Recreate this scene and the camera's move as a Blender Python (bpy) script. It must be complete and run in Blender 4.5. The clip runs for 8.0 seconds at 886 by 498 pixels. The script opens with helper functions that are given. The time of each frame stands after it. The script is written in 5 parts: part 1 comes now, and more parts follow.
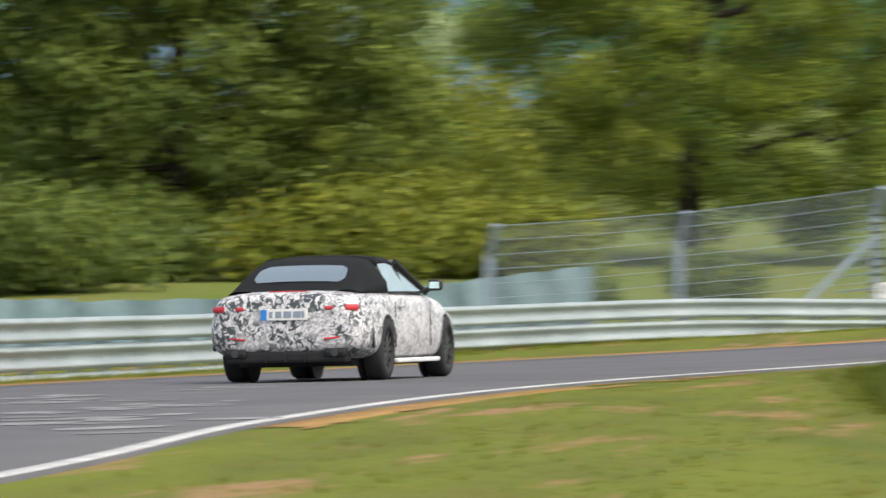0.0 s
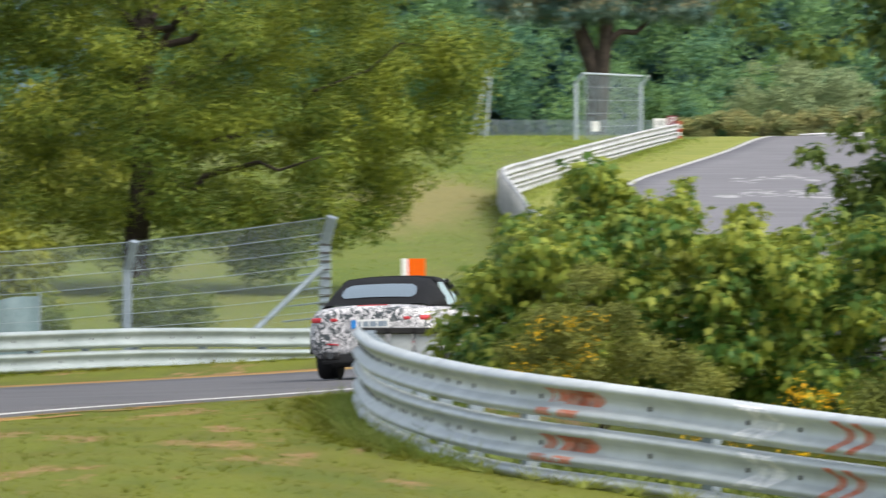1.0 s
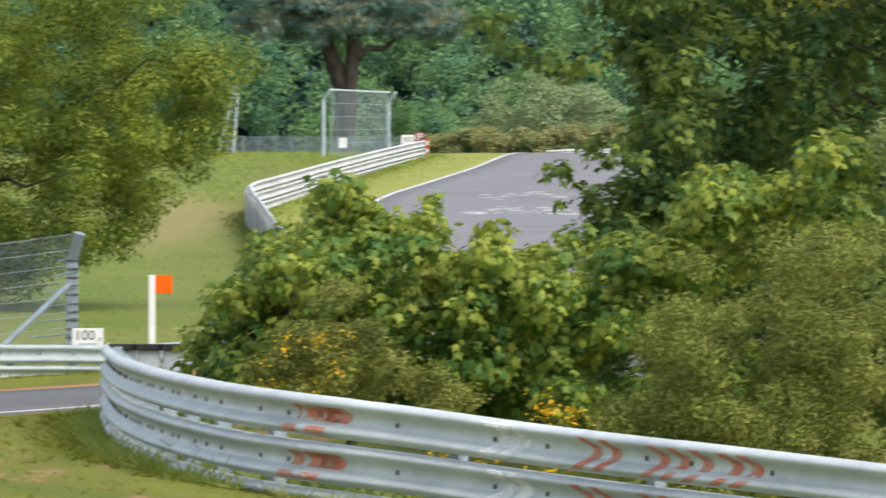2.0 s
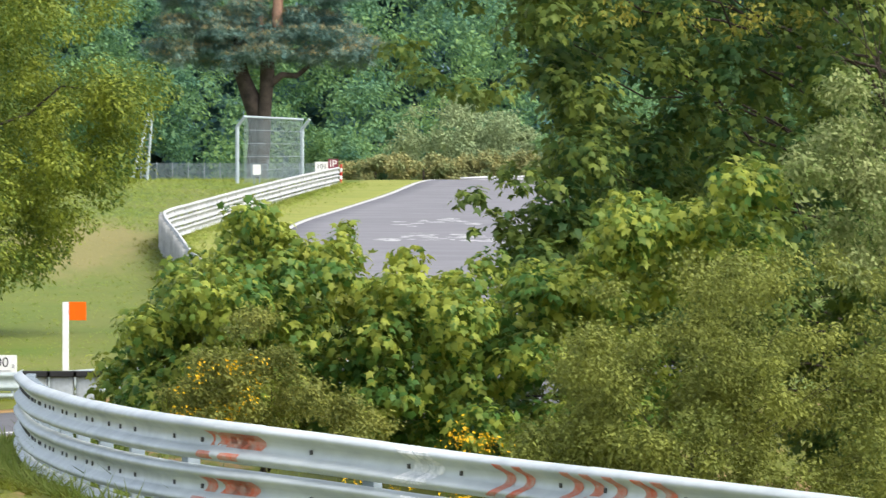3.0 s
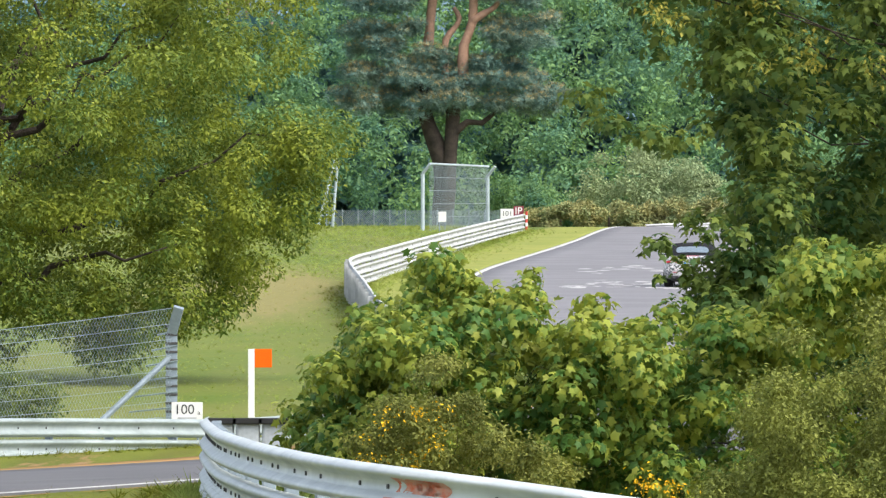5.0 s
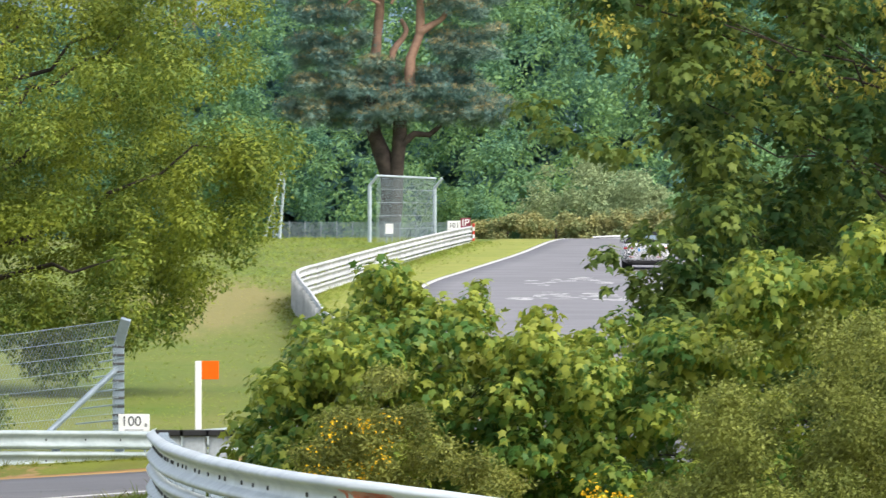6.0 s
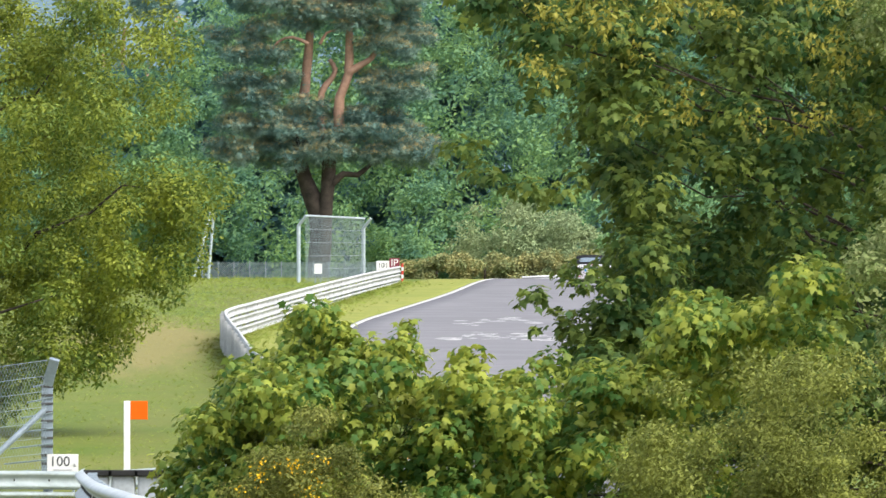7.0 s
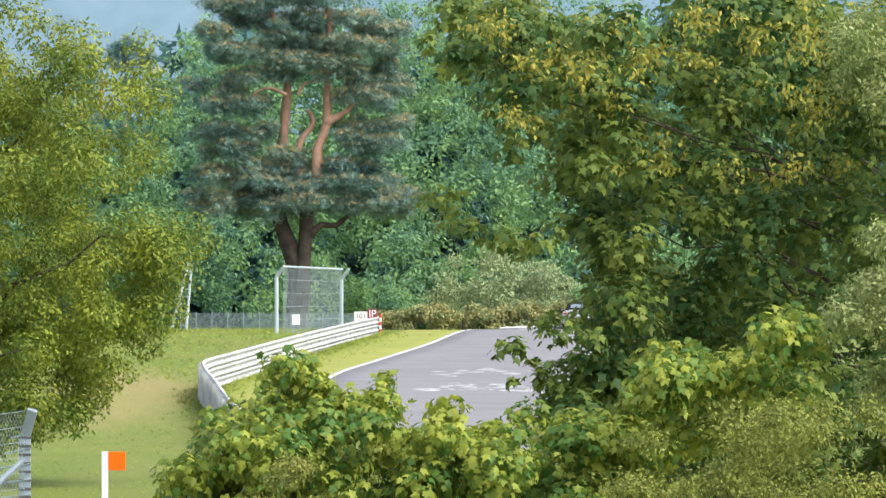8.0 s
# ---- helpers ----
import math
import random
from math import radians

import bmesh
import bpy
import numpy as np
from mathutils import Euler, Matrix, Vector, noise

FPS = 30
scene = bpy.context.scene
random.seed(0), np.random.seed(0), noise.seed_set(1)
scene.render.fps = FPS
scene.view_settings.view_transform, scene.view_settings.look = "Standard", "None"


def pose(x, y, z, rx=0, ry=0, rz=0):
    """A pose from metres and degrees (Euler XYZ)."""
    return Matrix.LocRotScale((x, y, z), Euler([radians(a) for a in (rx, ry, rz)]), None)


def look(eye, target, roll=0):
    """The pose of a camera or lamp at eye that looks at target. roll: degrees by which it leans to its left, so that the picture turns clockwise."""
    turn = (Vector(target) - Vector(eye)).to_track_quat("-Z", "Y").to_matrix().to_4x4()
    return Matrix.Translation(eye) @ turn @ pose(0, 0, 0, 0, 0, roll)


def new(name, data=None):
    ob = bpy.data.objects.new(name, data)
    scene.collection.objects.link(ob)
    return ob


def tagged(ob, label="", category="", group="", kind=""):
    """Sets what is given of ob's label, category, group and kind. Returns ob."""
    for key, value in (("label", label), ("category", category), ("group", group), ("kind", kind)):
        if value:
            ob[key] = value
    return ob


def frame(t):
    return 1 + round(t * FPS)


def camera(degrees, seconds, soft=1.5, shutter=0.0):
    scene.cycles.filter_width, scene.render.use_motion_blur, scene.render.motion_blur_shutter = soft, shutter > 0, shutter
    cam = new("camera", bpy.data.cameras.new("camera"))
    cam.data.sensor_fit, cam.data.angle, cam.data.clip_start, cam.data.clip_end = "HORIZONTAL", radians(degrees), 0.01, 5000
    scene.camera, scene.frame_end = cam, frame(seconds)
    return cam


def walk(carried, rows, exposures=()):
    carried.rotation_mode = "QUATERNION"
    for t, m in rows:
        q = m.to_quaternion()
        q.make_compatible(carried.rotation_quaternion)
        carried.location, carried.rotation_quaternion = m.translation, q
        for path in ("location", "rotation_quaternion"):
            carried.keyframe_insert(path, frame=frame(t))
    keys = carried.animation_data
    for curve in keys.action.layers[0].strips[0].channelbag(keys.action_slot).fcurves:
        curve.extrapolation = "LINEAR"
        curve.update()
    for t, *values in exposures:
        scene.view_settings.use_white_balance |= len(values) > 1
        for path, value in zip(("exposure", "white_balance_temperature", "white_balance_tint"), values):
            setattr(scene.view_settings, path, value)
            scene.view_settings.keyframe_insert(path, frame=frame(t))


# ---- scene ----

# ------------------------------------------------------------------ camera
F = 784 / math.tan(radians(3.0))      # focal length in picture units
EYE = 1.1
HORIZON = 145                         # the level line lies this far below the middle at rest
cam = camera(6.0, 8.0, soft=1.35, shutter=0.5)
PAN = [
    (0.0, 1198, -66), (0.1, 1044, -58), (0.2, 902, -51), (0.3, 789, -44), (0.4, 697, -41), (0.5, 610, -33),
    (0.6, 522, -29), (0.7, 436, -26), (0.8, 356, -22), (0.9, 285, -18), (1.0, 219, -14), (1.2, 125, -8),
    (1.5, 0, 0), (2.0, -228, 15), (2.2, -301, 21.5), (2.5, -376, 35), (2.85, -390, 55), (3.3, -321.6, 80),
    (3.5, -283, 92), (4.0, -191, 126), (4.5, -101, 144), (4.7, -72, 145.5), (5.2, -50, 147), (5.8, -116, 160),
    (6.0, -146, 167), (6.5, -218, 199), (7.0, -272, 238), (7.5, -307, 277.5), (8.0, -311, 328),
]
walk(cam, [(t, pose(0, 0, EYE, 90 + math.degrees(math.atan((HORIZON + b) / F)), 0, math.degrees(math.atan(a / F)))) for t, a, b in PAN],
     exposures=[(0.0, -0.12, 6700, 10), (1.0, -0.06, 6560, 10), (2.2, 0.03, 6500, 10), (3.3, 0.24, 6500, 10), (5.0, 0.22, 6500, 10), (6.5, 0.22, 6500, 10), (8.0, 0.40, 6500, 10)])

# ------------------------------------------------------------------ light
world = bpy.data.worlds.new("world")
scene.world = world
world.use_nodes = True
wn = world.node_tree.nodes
sky = wn.new("ShaderNodeTexSky")
sky.sky_type = "NISHITA"
sky.sun_disc = False
sky.sun_elevation, sky.sun_rotation = radians(50), radians(125)
sky.air_density, sky.dust_density = 1.0, 3.0
veil = wn.new("ShaderNodeHueSaturation")          # thin high cloud
veil.inputs["Saturation"].default_value, veil.inputs["Value"].default_value = 0.55, 1.2
world.node_tree.links.new(sky.outputs[0], veil.inputs["Color"])
world.node_tree.links.new(veil.outputs[0], wn["Background"].inputs[0])
wn["Background"].inputs[1].default_value = 0.24
sun = new("sun", bpy.data.lights.new("sun", "SUN"))
sun.data.energy, sun.data.angle, sun.data.color = 2.75, radians(38), (1.0, 0.95, 0.84)
SUN_AZ, SUN_EL = radians(125), radians(50)
sun.matrix_world = look((math.sin(SUN_AZ) * math.cos(SUN_EL) * 50, math.cos(SUN_AZ) * math.cos(SUN_EL) * 50, math.sin(SUN_EL) * 50), (0, 0, 0))


# ------------------------------------------------------------------ materials
def material(name, base, rough=0.6, metal=0.0, second=None, scale=4.0, fine=60.0, bump=0.1, island=0.0, rnd=0.0, trans=0.0, amount=1.0, dist=0.02):
    """A surface with broad and fine variation between two colours, relief, and change from piece to piece."""
    m = bpy.data.materials.new(name)
    m.use_nodes = True
    n, l = m.node_tree.nodes, m.node_tree.links
    b = n["Principled BSDF"]
    b.inputs["Roughness"].default_value, b.inputs["Metallic"].default_value = rough, metal
    if trans or rough >= 0.9:
        b.inputs["Specular IOR Level"].default_value = 0.2
    second = second or tuple(c * 0.7 for c in base)
    co = n.new("ShaderNodeTexCoord")
    big, small = n.new("ShaderNodeTexNoise"), n.new("ShaderNodeTexNoise")
    big.inputs["Scale"].default_value, big.inputs["Detail"].default_value = scale, 4
    small.inputs["Scale"].default_value, small.inputs["Detail"].default_value = fine, 3
    for tex in (big, small):
        l.new(co.outputs["Object"], tex.inputs["Vector"])
    add = n.new("ShaderNodeMath")
    add.operation = "MULTIPLY_ADD"
    l.new(small.outputs[0], add.inputs[0])
    add.inputs[1].default_value = 0.5
    l.new(big.outputs[0], add.inputs[2])
    ramp = n.new("ShaderNodeMapRange")
    ramp.inputs["From Min"].default_value, ramp.inputs["From Max"].default_value = 0.55, 0.95
    ramp.inputs["To Max"].default_value = amount
    l.new(add.outputs[0], ramp.inputs["Value"])
    last = ramp.outputs[0]
    if island or rnd:
        src = n.new("ShaderNodeNewGeometry" if island else "ShaderNodeObjectInfo")
        mix = n.new("ShaderNodeMath")
        mix.operation, mix.use_clamp = "MULTIPLY_ADD", True
        l.new(src.outputs["Random Per Island" if island else "Random"], mix.inputs[0])
        mix.inputs[1].default_value = island or rnd
        sub = n.new("ShaderNodeMath")
        sub.operation = "SUBTRACT"
        l.new(last, sub.inputs[0])
        sub.inputs[1].default_value = (island or rnd) * 0.5
        l.new(sub.outputs[0], mix.inputs[2])
        last = mix.outputs[0]
    col = n.new("ShaderNodeMix")
    col.data_type = "RGBA"
    l.new(last, col.inputs["Factor"])
    col.inputs["A"].default_value, col.inputs["B"].default_value = (*base, 1), (*second, 1)
    l.new(col.outputs["Result"], b.inputs["Base Color"])
    if bump:
        bp = n.new("ShaderNodeBump")
        bp.inputs["Strength"].default_value, bp.inputs["Distance"].default_value = bump, dist
        l.new(small.outputs[0], bp.inputs["Height"])
        l.new(bp.outputs[0], b.inputs["Normal"])
    if trans:
        tr = n.new("ShaderNodeBsdfTranslucent")
        ms = n.new("ShaderNodeMixShader")
        ms.inputs[0].default_value = trans
        l.new(col.outputs["Result"], tr.inputs["Color"])
        l.new(b.outputs[0], ms.inputs[1])
        l.new(tr.outputs[0], ms.inputs[2])
        l.new(ms.outputs[0], n["Material Output"].inputs[0])
    return m


M_GRASS = material("grass", (0.080, 0.104, 0.008), 0.9, second=(0.118, 0.115, 0.013), scale=0.35, fine=9, bump=0.6, dist=0.05)
M_MEADOW = material("meadow", (0.085, 0.135, 0.018), 0.9, second=(0.135, 0.16, 0.03), scale=0.14, fine=3.0, bump=0.6, dist=0.1)
M_ROAD = material("asphalt", (0.072, 0.07, 0.074), 0.75, second=(0.10, 0.098, 0.102), scale=0.5, fine=30, bump=0.2)
# Paler asphalt colour for the stretch beyond the split.
M_ROAD_PALE = material("pale_asphalt", (0.135, 0.13, 0.14), 0.75, second=(0.175, 0.17, 0.18), scale=0.4, fine=12, bump=0.2)
M_MOWN = material("mown_grass", (0.17, 0.205, 0.035), 0.9, second=(0.25, 0.255, 0.06), scale=0.5, fine=4, bump=0.4, dist=0.05)
M_LINE = material("road_paint", (0.55, 0.55, 0.53), 0.7, second=(0.36, 0.355, 0.34), scale=1.5, fine=25)
M_SOIL = material("soil", (0.36, 0.18, 0.07), 0.95, second=(0.22, 0.17, 0.05), scale=2, fine=20, bump=0.5)
M_RAIL = material("galvanised_steel", (0.57, 0.615, 0.62), 0.45, 0.12, second=(0.42, 0.465, 0.475), scale=1.6, fine=7, bump=0.22)
M_RAIL_OLD = material("dull_galvanised_steel", (0.35, 0.40, 0.405), 0.5, 0.12, second=(0.24, 0.285, 0.285), scale=1.2, fine=7, bump=0.22)
M_RAIL_FAR = material("weathered_steel", (0.52, 0.53, 0.54), 0.6, 0.1, second=(0.34, 0.35, 0.36), scale=0.7, fine=8, bump=0.05)
M_POST = material("zinc_post", (0.30, 0.36, 0.42), 0.5, 0.3, second=(0.22, 0.27, 0.31), scale=3, fine=20)
M_WIRE = material("wire", (0.26, 0.33, 0.36), 0.5, 0.3)
M_BOLT = material("bolt", (0.10, 0.10, 0.10), 0.6, 0.5)
M_BARK = material("bark", (0.07, 0.055, 0.045), 0.95, second=(0.03, 0.026, 0.022), scale=3, fine=18, bump=0.8, dist=0.05)
M_PINEBARK = material("pine_bark", (0.40, 0.24, 0.17), 0.95, second=(0.20, 0.13, 0.10), scale=0.8, fine=6, bump=0.8, dist=0.05)
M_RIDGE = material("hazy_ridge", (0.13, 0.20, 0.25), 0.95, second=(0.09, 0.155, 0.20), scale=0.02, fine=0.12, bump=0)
M_NET = material("debris_netting", (0.24, 0.33, 0.36), 0.8, second=(0.15, 0.23, 0.25), scale=1.5, fine=12, trans=0.35)
M_WHITE = material("white_paint", (0.80, 0.80, 0.79), 0.5, second=(0.66, 0.66, 0.64), scale=3, fine=25)
M_INK = material("black_ink", (0.03, 0.03, 0.035), 0.6)
M_INK_RED = material("dark_red_ink", (0.22, 0.03, 0.05), 0.6)
M_INK_SOFT = material("grey_ink", (0.45, 0.45, 0.47), 0.6)
M_ORANGE = material("orange_panel", (0.80, 0.125, 0.003), 0.9, second=(0.74, 0.11, 0.003), scale=4, fine=30)
M_RED = material("red_paint", (0.62, 0.05, 0.03), 0.5)
M_BLOCK = material("grey_plastic", (0.52, 0.56, 0.60), 0.6, second=(0.32, 0.35, 0.38), scale=3, fine=20)
M_SEAT = material("grey_leather", (0.45, 0.48, 0.46), 0.6)
M_RUBBER = material("black_rubber", (0.018, 0.018, 0.02), 0.7)
M_POST_PALE = material("pale_zinc", (0.42, 0.49, 0.53), 0.5, 0.2, second=(0.34, 0.40, 0.44))
M_SPRAY_RED = material("red_spray", (0.56, 0.12, 0.05), 0.6, second=(0.48, 0.32, 0.26), scale=12, fine=45, bump=0)
M_SPRAY_WHITE = material("white_spray", (0.82, 0.83, 0.83), 0.6, second=(0.46, 0.50, 0.51), scale=12, fine=45, bump=0)
M_STREAK = material("worn_asphalt", (0.27, 0.265, 0.27), 0.8, second=(0.13, 0.127, 0.13), scale=2, fine=14, bump=0.1)
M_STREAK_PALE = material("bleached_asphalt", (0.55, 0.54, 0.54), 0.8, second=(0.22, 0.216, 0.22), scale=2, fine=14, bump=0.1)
M_LEAF = {
    "maple": material("maple_leaf", (0.34, 0.38, 0.06), 0.5, second=(0.075, 0.17, 0.036), scale=0.7, fine=3, bump=0, island=1.1, trans=0.4),
    "bigtree": material("broad_leaf", (0.275, 0.315, 0.042), 0.5, second=(0.092, 0.155, 0.032), scale=0.5, fine=2, bump=0, island=0.8, trans=0.35),
    "right": material("tree_leaf", (0.19, 0.245, 0.05), 0.55, second=(0.05, 0.115, 0.037), scale=0.5, fine=2, bump=0, island=1.0, trans=0.45),
    "pale": material("pale_leaf", (0.36, 0.4, 0.17), 0.6, second=(0.15, 0.22, 0.06), scale=1.5, fine=5, bump=0, island=0.8, trans=0.35),
    "seed": material("seed_cluster", (0.36, 0.33, 0.06), 0.6, second=(0.25, 0.26, 0.05), bump=0, island=0.6, trans=0.35),
    "single": material("maple_leaf_large", (0.36, 0.39, 0.075), 0.5, second=(0.13, 0.23, 0.04), scale=6, fine=30, bump=0, rnd=0.9, trans=0.4),
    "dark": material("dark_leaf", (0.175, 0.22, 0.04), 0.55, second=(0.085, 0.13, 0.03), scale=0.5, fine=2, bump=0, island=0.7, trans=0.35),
    "fine": material("fine_leaf", (0.26, 0.285, 0.06), 0.6, second=(0.13, 0.16, 0.035), scale=1.2, fine=4, bump=0, island=0.8, trans=0.3),
    "broom": material("broom_leaf", (0.27, 0.28, 0.06), 0.6, second=(0.12, 0.145, 0.035), scale=1.2, fine=4, bump=0, island=0.8, trans=0.3),
    "yellow": material("yellow_petal", (0.85, 0.56, 0.02), 0.5, second=(0.75, 0.40, 0.01), bump=0, island=0.6, trans=0.3),
    # Needles paled and blued: distance haze is mixed into both colours.
    "pine": material("hazy_pine_needle", (0.19, 0.26, 0.19), 0.7, second=(0.1, 0.205, 0.195), scale=0.3, fine=1.5, bump=0, island=0.9, trans=0.15),
    "warm_tip": material("warm_pine_tip", (0.46, 0.36, 0.16), 0.7, second=(0.26, 0.26, 0.15), scale=0.3, fine=1.5, bump=0, island=0.9, trans=0.2),
    # Hazy shade inside the wood is put into this dark blue-green.
    "thicket": material("hazy_thicket_leaf", (0.1, 0.21, 0.2), 0.7, second=(0.07, 0.165, 0.17), scale=0.16, fine=0.6, bump=0, island=0.5, trans=0.3),
    # Pale and bluish greens put the haze of the far wood into the leaf colour.
    "wood": material("hazy_forest_leaf", (0.235, 0.38, 0.13), 0.7, second=(0.1, 0.23, 0.165), scale=0.16, fine=0.6, bump=0, island=0.5, trans=0.4),
    "scrub": material("scrub_leaf", (0.36, 0.33, 0.13), 0.7, second=(0.20, 0.25, 0.11), scale=0.3, fine=1.5, bump=0, island=0.7, trans=0.25),
    "olive": material("olive_leaf", (0.31, 0.37, 0.18), 0.7, second=(0.22, 0.3, 0.16), scale=0.3, fine=1.5, bump=0, island=0.7, trans=0.25),
    "bushy": material("yellow_green_leaf", (0.26, 0.275, 0.035), 0.6, second=(0.15, 0.18, 0.03), scale=0.4, fine=1.5, bump=0, island=0.8, trans=0.35),
    "straw": material("withered_blade", (0.42, 0.37, 0.14), 0.7, second=(0.32, 0.32, 0.1), scale=0.15, fine=1, bump=0, island=0.6, trans=0.4),
    "meadow": material("meadow_blade", (0.25, 0.34, 0.06), 0.7, second=(0.32, 0.35, 0.09), scale=0.15, fine=1, bump=0, island=0.6, trans=0.45),
    "grass": material("grass_blade", (0.125, 0.165, 0.011), 0.7, second=(0.18, 0.18, 0.022), scale=0.5, fine=2, bump=0, island=0.7, trans=0.3),
}


def bare_patches(m, colour, scale, low, high, along=1.0):
    """Adds bare patches with ragged edges to a ground material."""
    n, l = m.node_tree.nodes, m.node_tree.links
    b = n["Principled BSDF"]
    was = b.inputs["Base Color"].links[0].from_socket
    co, tex, edge, mix = n.new("ShaderNodeTexCoord"), n.new("ShaderNodeTexNoise"), n.new("ShaderNodeMapRange"), n.new("ShaderNodeMix")
    grow = n.new("ShaderNodeMapping")
    grow.inputs["Scale"].default_value = (1, along, 1)
    l.new(co.outputs["Object"], grow.inputs["Vector"])
    l.new(grow.outputs[0], tex.inputs["Vector"])
    tex.inputs["Scale"].default_value, tex.inputs["Detail"].default_value, tex.inputs["Roughness"].default_value = scale, 8, 0.65
    edge.inputs["From Min"].default_value, edge.inputs["From Max"].default_value = low, high
    l.new(tex.outputs[0], edge.inputs["Value"])
    mix.data_type = "RGBA"
    l.new(edge.outputs[0], mix.inputs["Factor"])
    l.new(was, mix.inputs["A"])
    mix.inputs["B"].default_value = (*colour, 1)
    l.new(mix.outputs["Result"], b.inputs["Base Color"])


bare_patches(M_GRASS, (0.125, 0.145, 0.010), 0.8, 0.42, 0.62, 0.10)
bare_patches(M_GRASS, (0.27, 0.16, 0.075), 1.1, 0.56, 0.64, 0.09)
bare_patches(M_MEADOW, (0.17, 0.165, 0.05), 0.22, 0.45, 0.75, 0.10)


def dry_spot(m, centre, radii, colour):
    """One withered patch with a ragged edge in a ground material."""
    n, l = m.node_tree.nodes, m.node_tree.links
    b = n["Principled BSDF"]
    was = b.inputs["Base Color"].links[0].from_socket
    co, fit, tex = n.new("ShaderNodeTexCoord"), n.new("ShaderNodeMapping"), n.new("ShaderNodeTexNoise")
    fit.vector_type = "TEXTURE"
    fit.inputs["Location"].default_value, fit.inputs["Scale"].default_value = (*centre, 0), (*radii, 1000)
    l.new(co.outputs["Object"], fit.inputs["Vector"])
    far, add, edge, mix = n.new("ShaderNodeVectorMath"), n.new("ShaderNodeMath"), n.new("ShaderNodeMapRange"), n.new("ShaderNodeMix")
    far.operation, add.operation = "LENGTH", "MULTIPLY_ADD"
    l.new(fit.outputs[0], far.inputs[0])
    l.new(fit.outputs[0], tex.inputs["Vector"])
    tex.inputs["Scale"].default_value, tex.inputs["Detail"].default_value, tex.inputs["Roughness"].default_value = 3.0, 8, 0.7
    l.new(tex.outputs[0], add.inputs[0])
    add.inputs[1].default_value = 1.3
    l.new(far.outputs["Value"], add.inputs[2])
    edge.inputs["From Min"].default_value, edge.inputs["From Max"].default_value = 1.75, 1.2
    edge.inputs["To Max"].default_value = 0.85
    l.new(add.outputs[0], edge.inputs["Value"])
    mix.data_type = "RGBA"
    l.new(edge.outputs[0], mix.inputs["Factor"])
    l.new(was, mix.inputs["A"])
    mix.inputs["B"].default_value = (*colour, 1)
    l.new(mix.outputs["Result"], b.inputs["Base Color"])


dry_spot(M_MEADOW, (-4.7, 262), (2.9, 42), (0.22, 0.19, 0.07))


# ------------------------------------------------------------------ helpers
def part(name, bm, mat, parent=None, label=""):
    me = bpy.data.meshes.new(name)
    bm.to_mesh(me)
    bm.free()
    me.materials.append(mat)
    ob = new(name, me)
    if parent:
        ob.parent = parent
    if label:
        ob["label"] = label
    return ob


def smooth(ob):
    ob.data.shade_smooth()
    return ob


def raw(name, verts, faces, mat, parent=None):
    me = bpy.data.meshes.new(name)
    me.from_pydata([tuple(v) for v in verts], [], [tuple(f) for f in faces])
    me.materials.append(mat)
    ob = new(name, me)
    if parent:
        ob.parent = parent
    return ob


def fast(name, verts, faces, mat, parent=None):
    """A mesh from arrays: verts n x 3, faces m x 3 or m x 4."""
    me = bpy.data.meshes.new(name)
    k = faces.shape[1]
    me.vertices.add(len(verts))
    me.vertices.foreach_set("co", verts.astype(np.float32).ravel())
    me.loops.add(faces.size)
    me.loops.foreach_set("vertex_index", faces.astype(np.int32).ravel())
    me.polygons.add(len(faces))
    me.polygons.foreach_set("loop_start", np.arange(0, faces.size, k, dtype=np.int32))
    me.polygons.foreach_set("loop_total", np.full(len(faces), k, dtype=np.int32))
    me.update(calc_edges=True)
    me.materials.append(mat)
    ob = new(name, me)
    if parent:
        ob.parent = parent
    return ob


def group(name, label, category, at=(0, 0, 0), grp="", kind=""):
    ob = new(name)
    ob.location = at
    ob.empty_display_size = 0.2
    return tagged(ob, label, category, grp, kind)


def box(bm, c, s, m=None, bevel=0.0):
    r = bmesh.ops.create_cube(bm, size=1.0, matrix=Matrix.Translation(c) @ (m or Matrix()) @ Matrix.Diagonal((*s, 1)))
    if bevel:
        es = list({e for v in r["verts"] for e in v.link_edges})
        bmesh.ops.bevel(bm, geom=es, offset=bevel, segments=2, affect="EDGES", profile=0.6)


def rod(bm, a, b, r0, r1=None, seg=8):
    a, b = Vector(a), Vector(b)
    d = b - a
    m = Matrix.Translation((a + b) / 2) @ d.to_track_quat("Z", "Y").to_matrix().to_4x4()
    bmesh.ops.create_cone(bm, cap_ends=True, segments=seg, radius1=r0, radius2=r0 if r1 is None else r1, depth=d.length, matrix=m)


def soft_plus(v, k):
    v = np.asarray(v, float) / k
    return k * np.where(v > 30, v, np.log1p(np.exp(np.minimum(v, 30))))


def ground(x, y):
    """Height of the land: a level, slightly banked bend, a bank falling to the right in front, then a steady climb to a crest."""
    x, y = np.asarray(x, float), np.asarray(y, float)
    climb = 0.0374 * (soft_plus(y - 132, 9) - soft_plus(y - 406, 8))
    bank = 0.022 * (np.clip(x, -15, 30) + 13.6)
    bank = bank + (0.10 * soft_plus(x - 6, 1.0) - 0.16 * soft_plus(x + 2.6, 0.6)) / (1 + np.exp(np.clip((y - 100) / 5, -50, 50)))
    fade = 1 / (1 + np.exp(np.clip((y - 125) / 9, -50, 50)))
    rise = 0.11 * np.exp(-((x + 1.5) ** 2 / 9 + (y - 117) ** 2 / 160))
    return climb + bank * fade + rise


def gz(x, y):
    return float(ground(x, y))


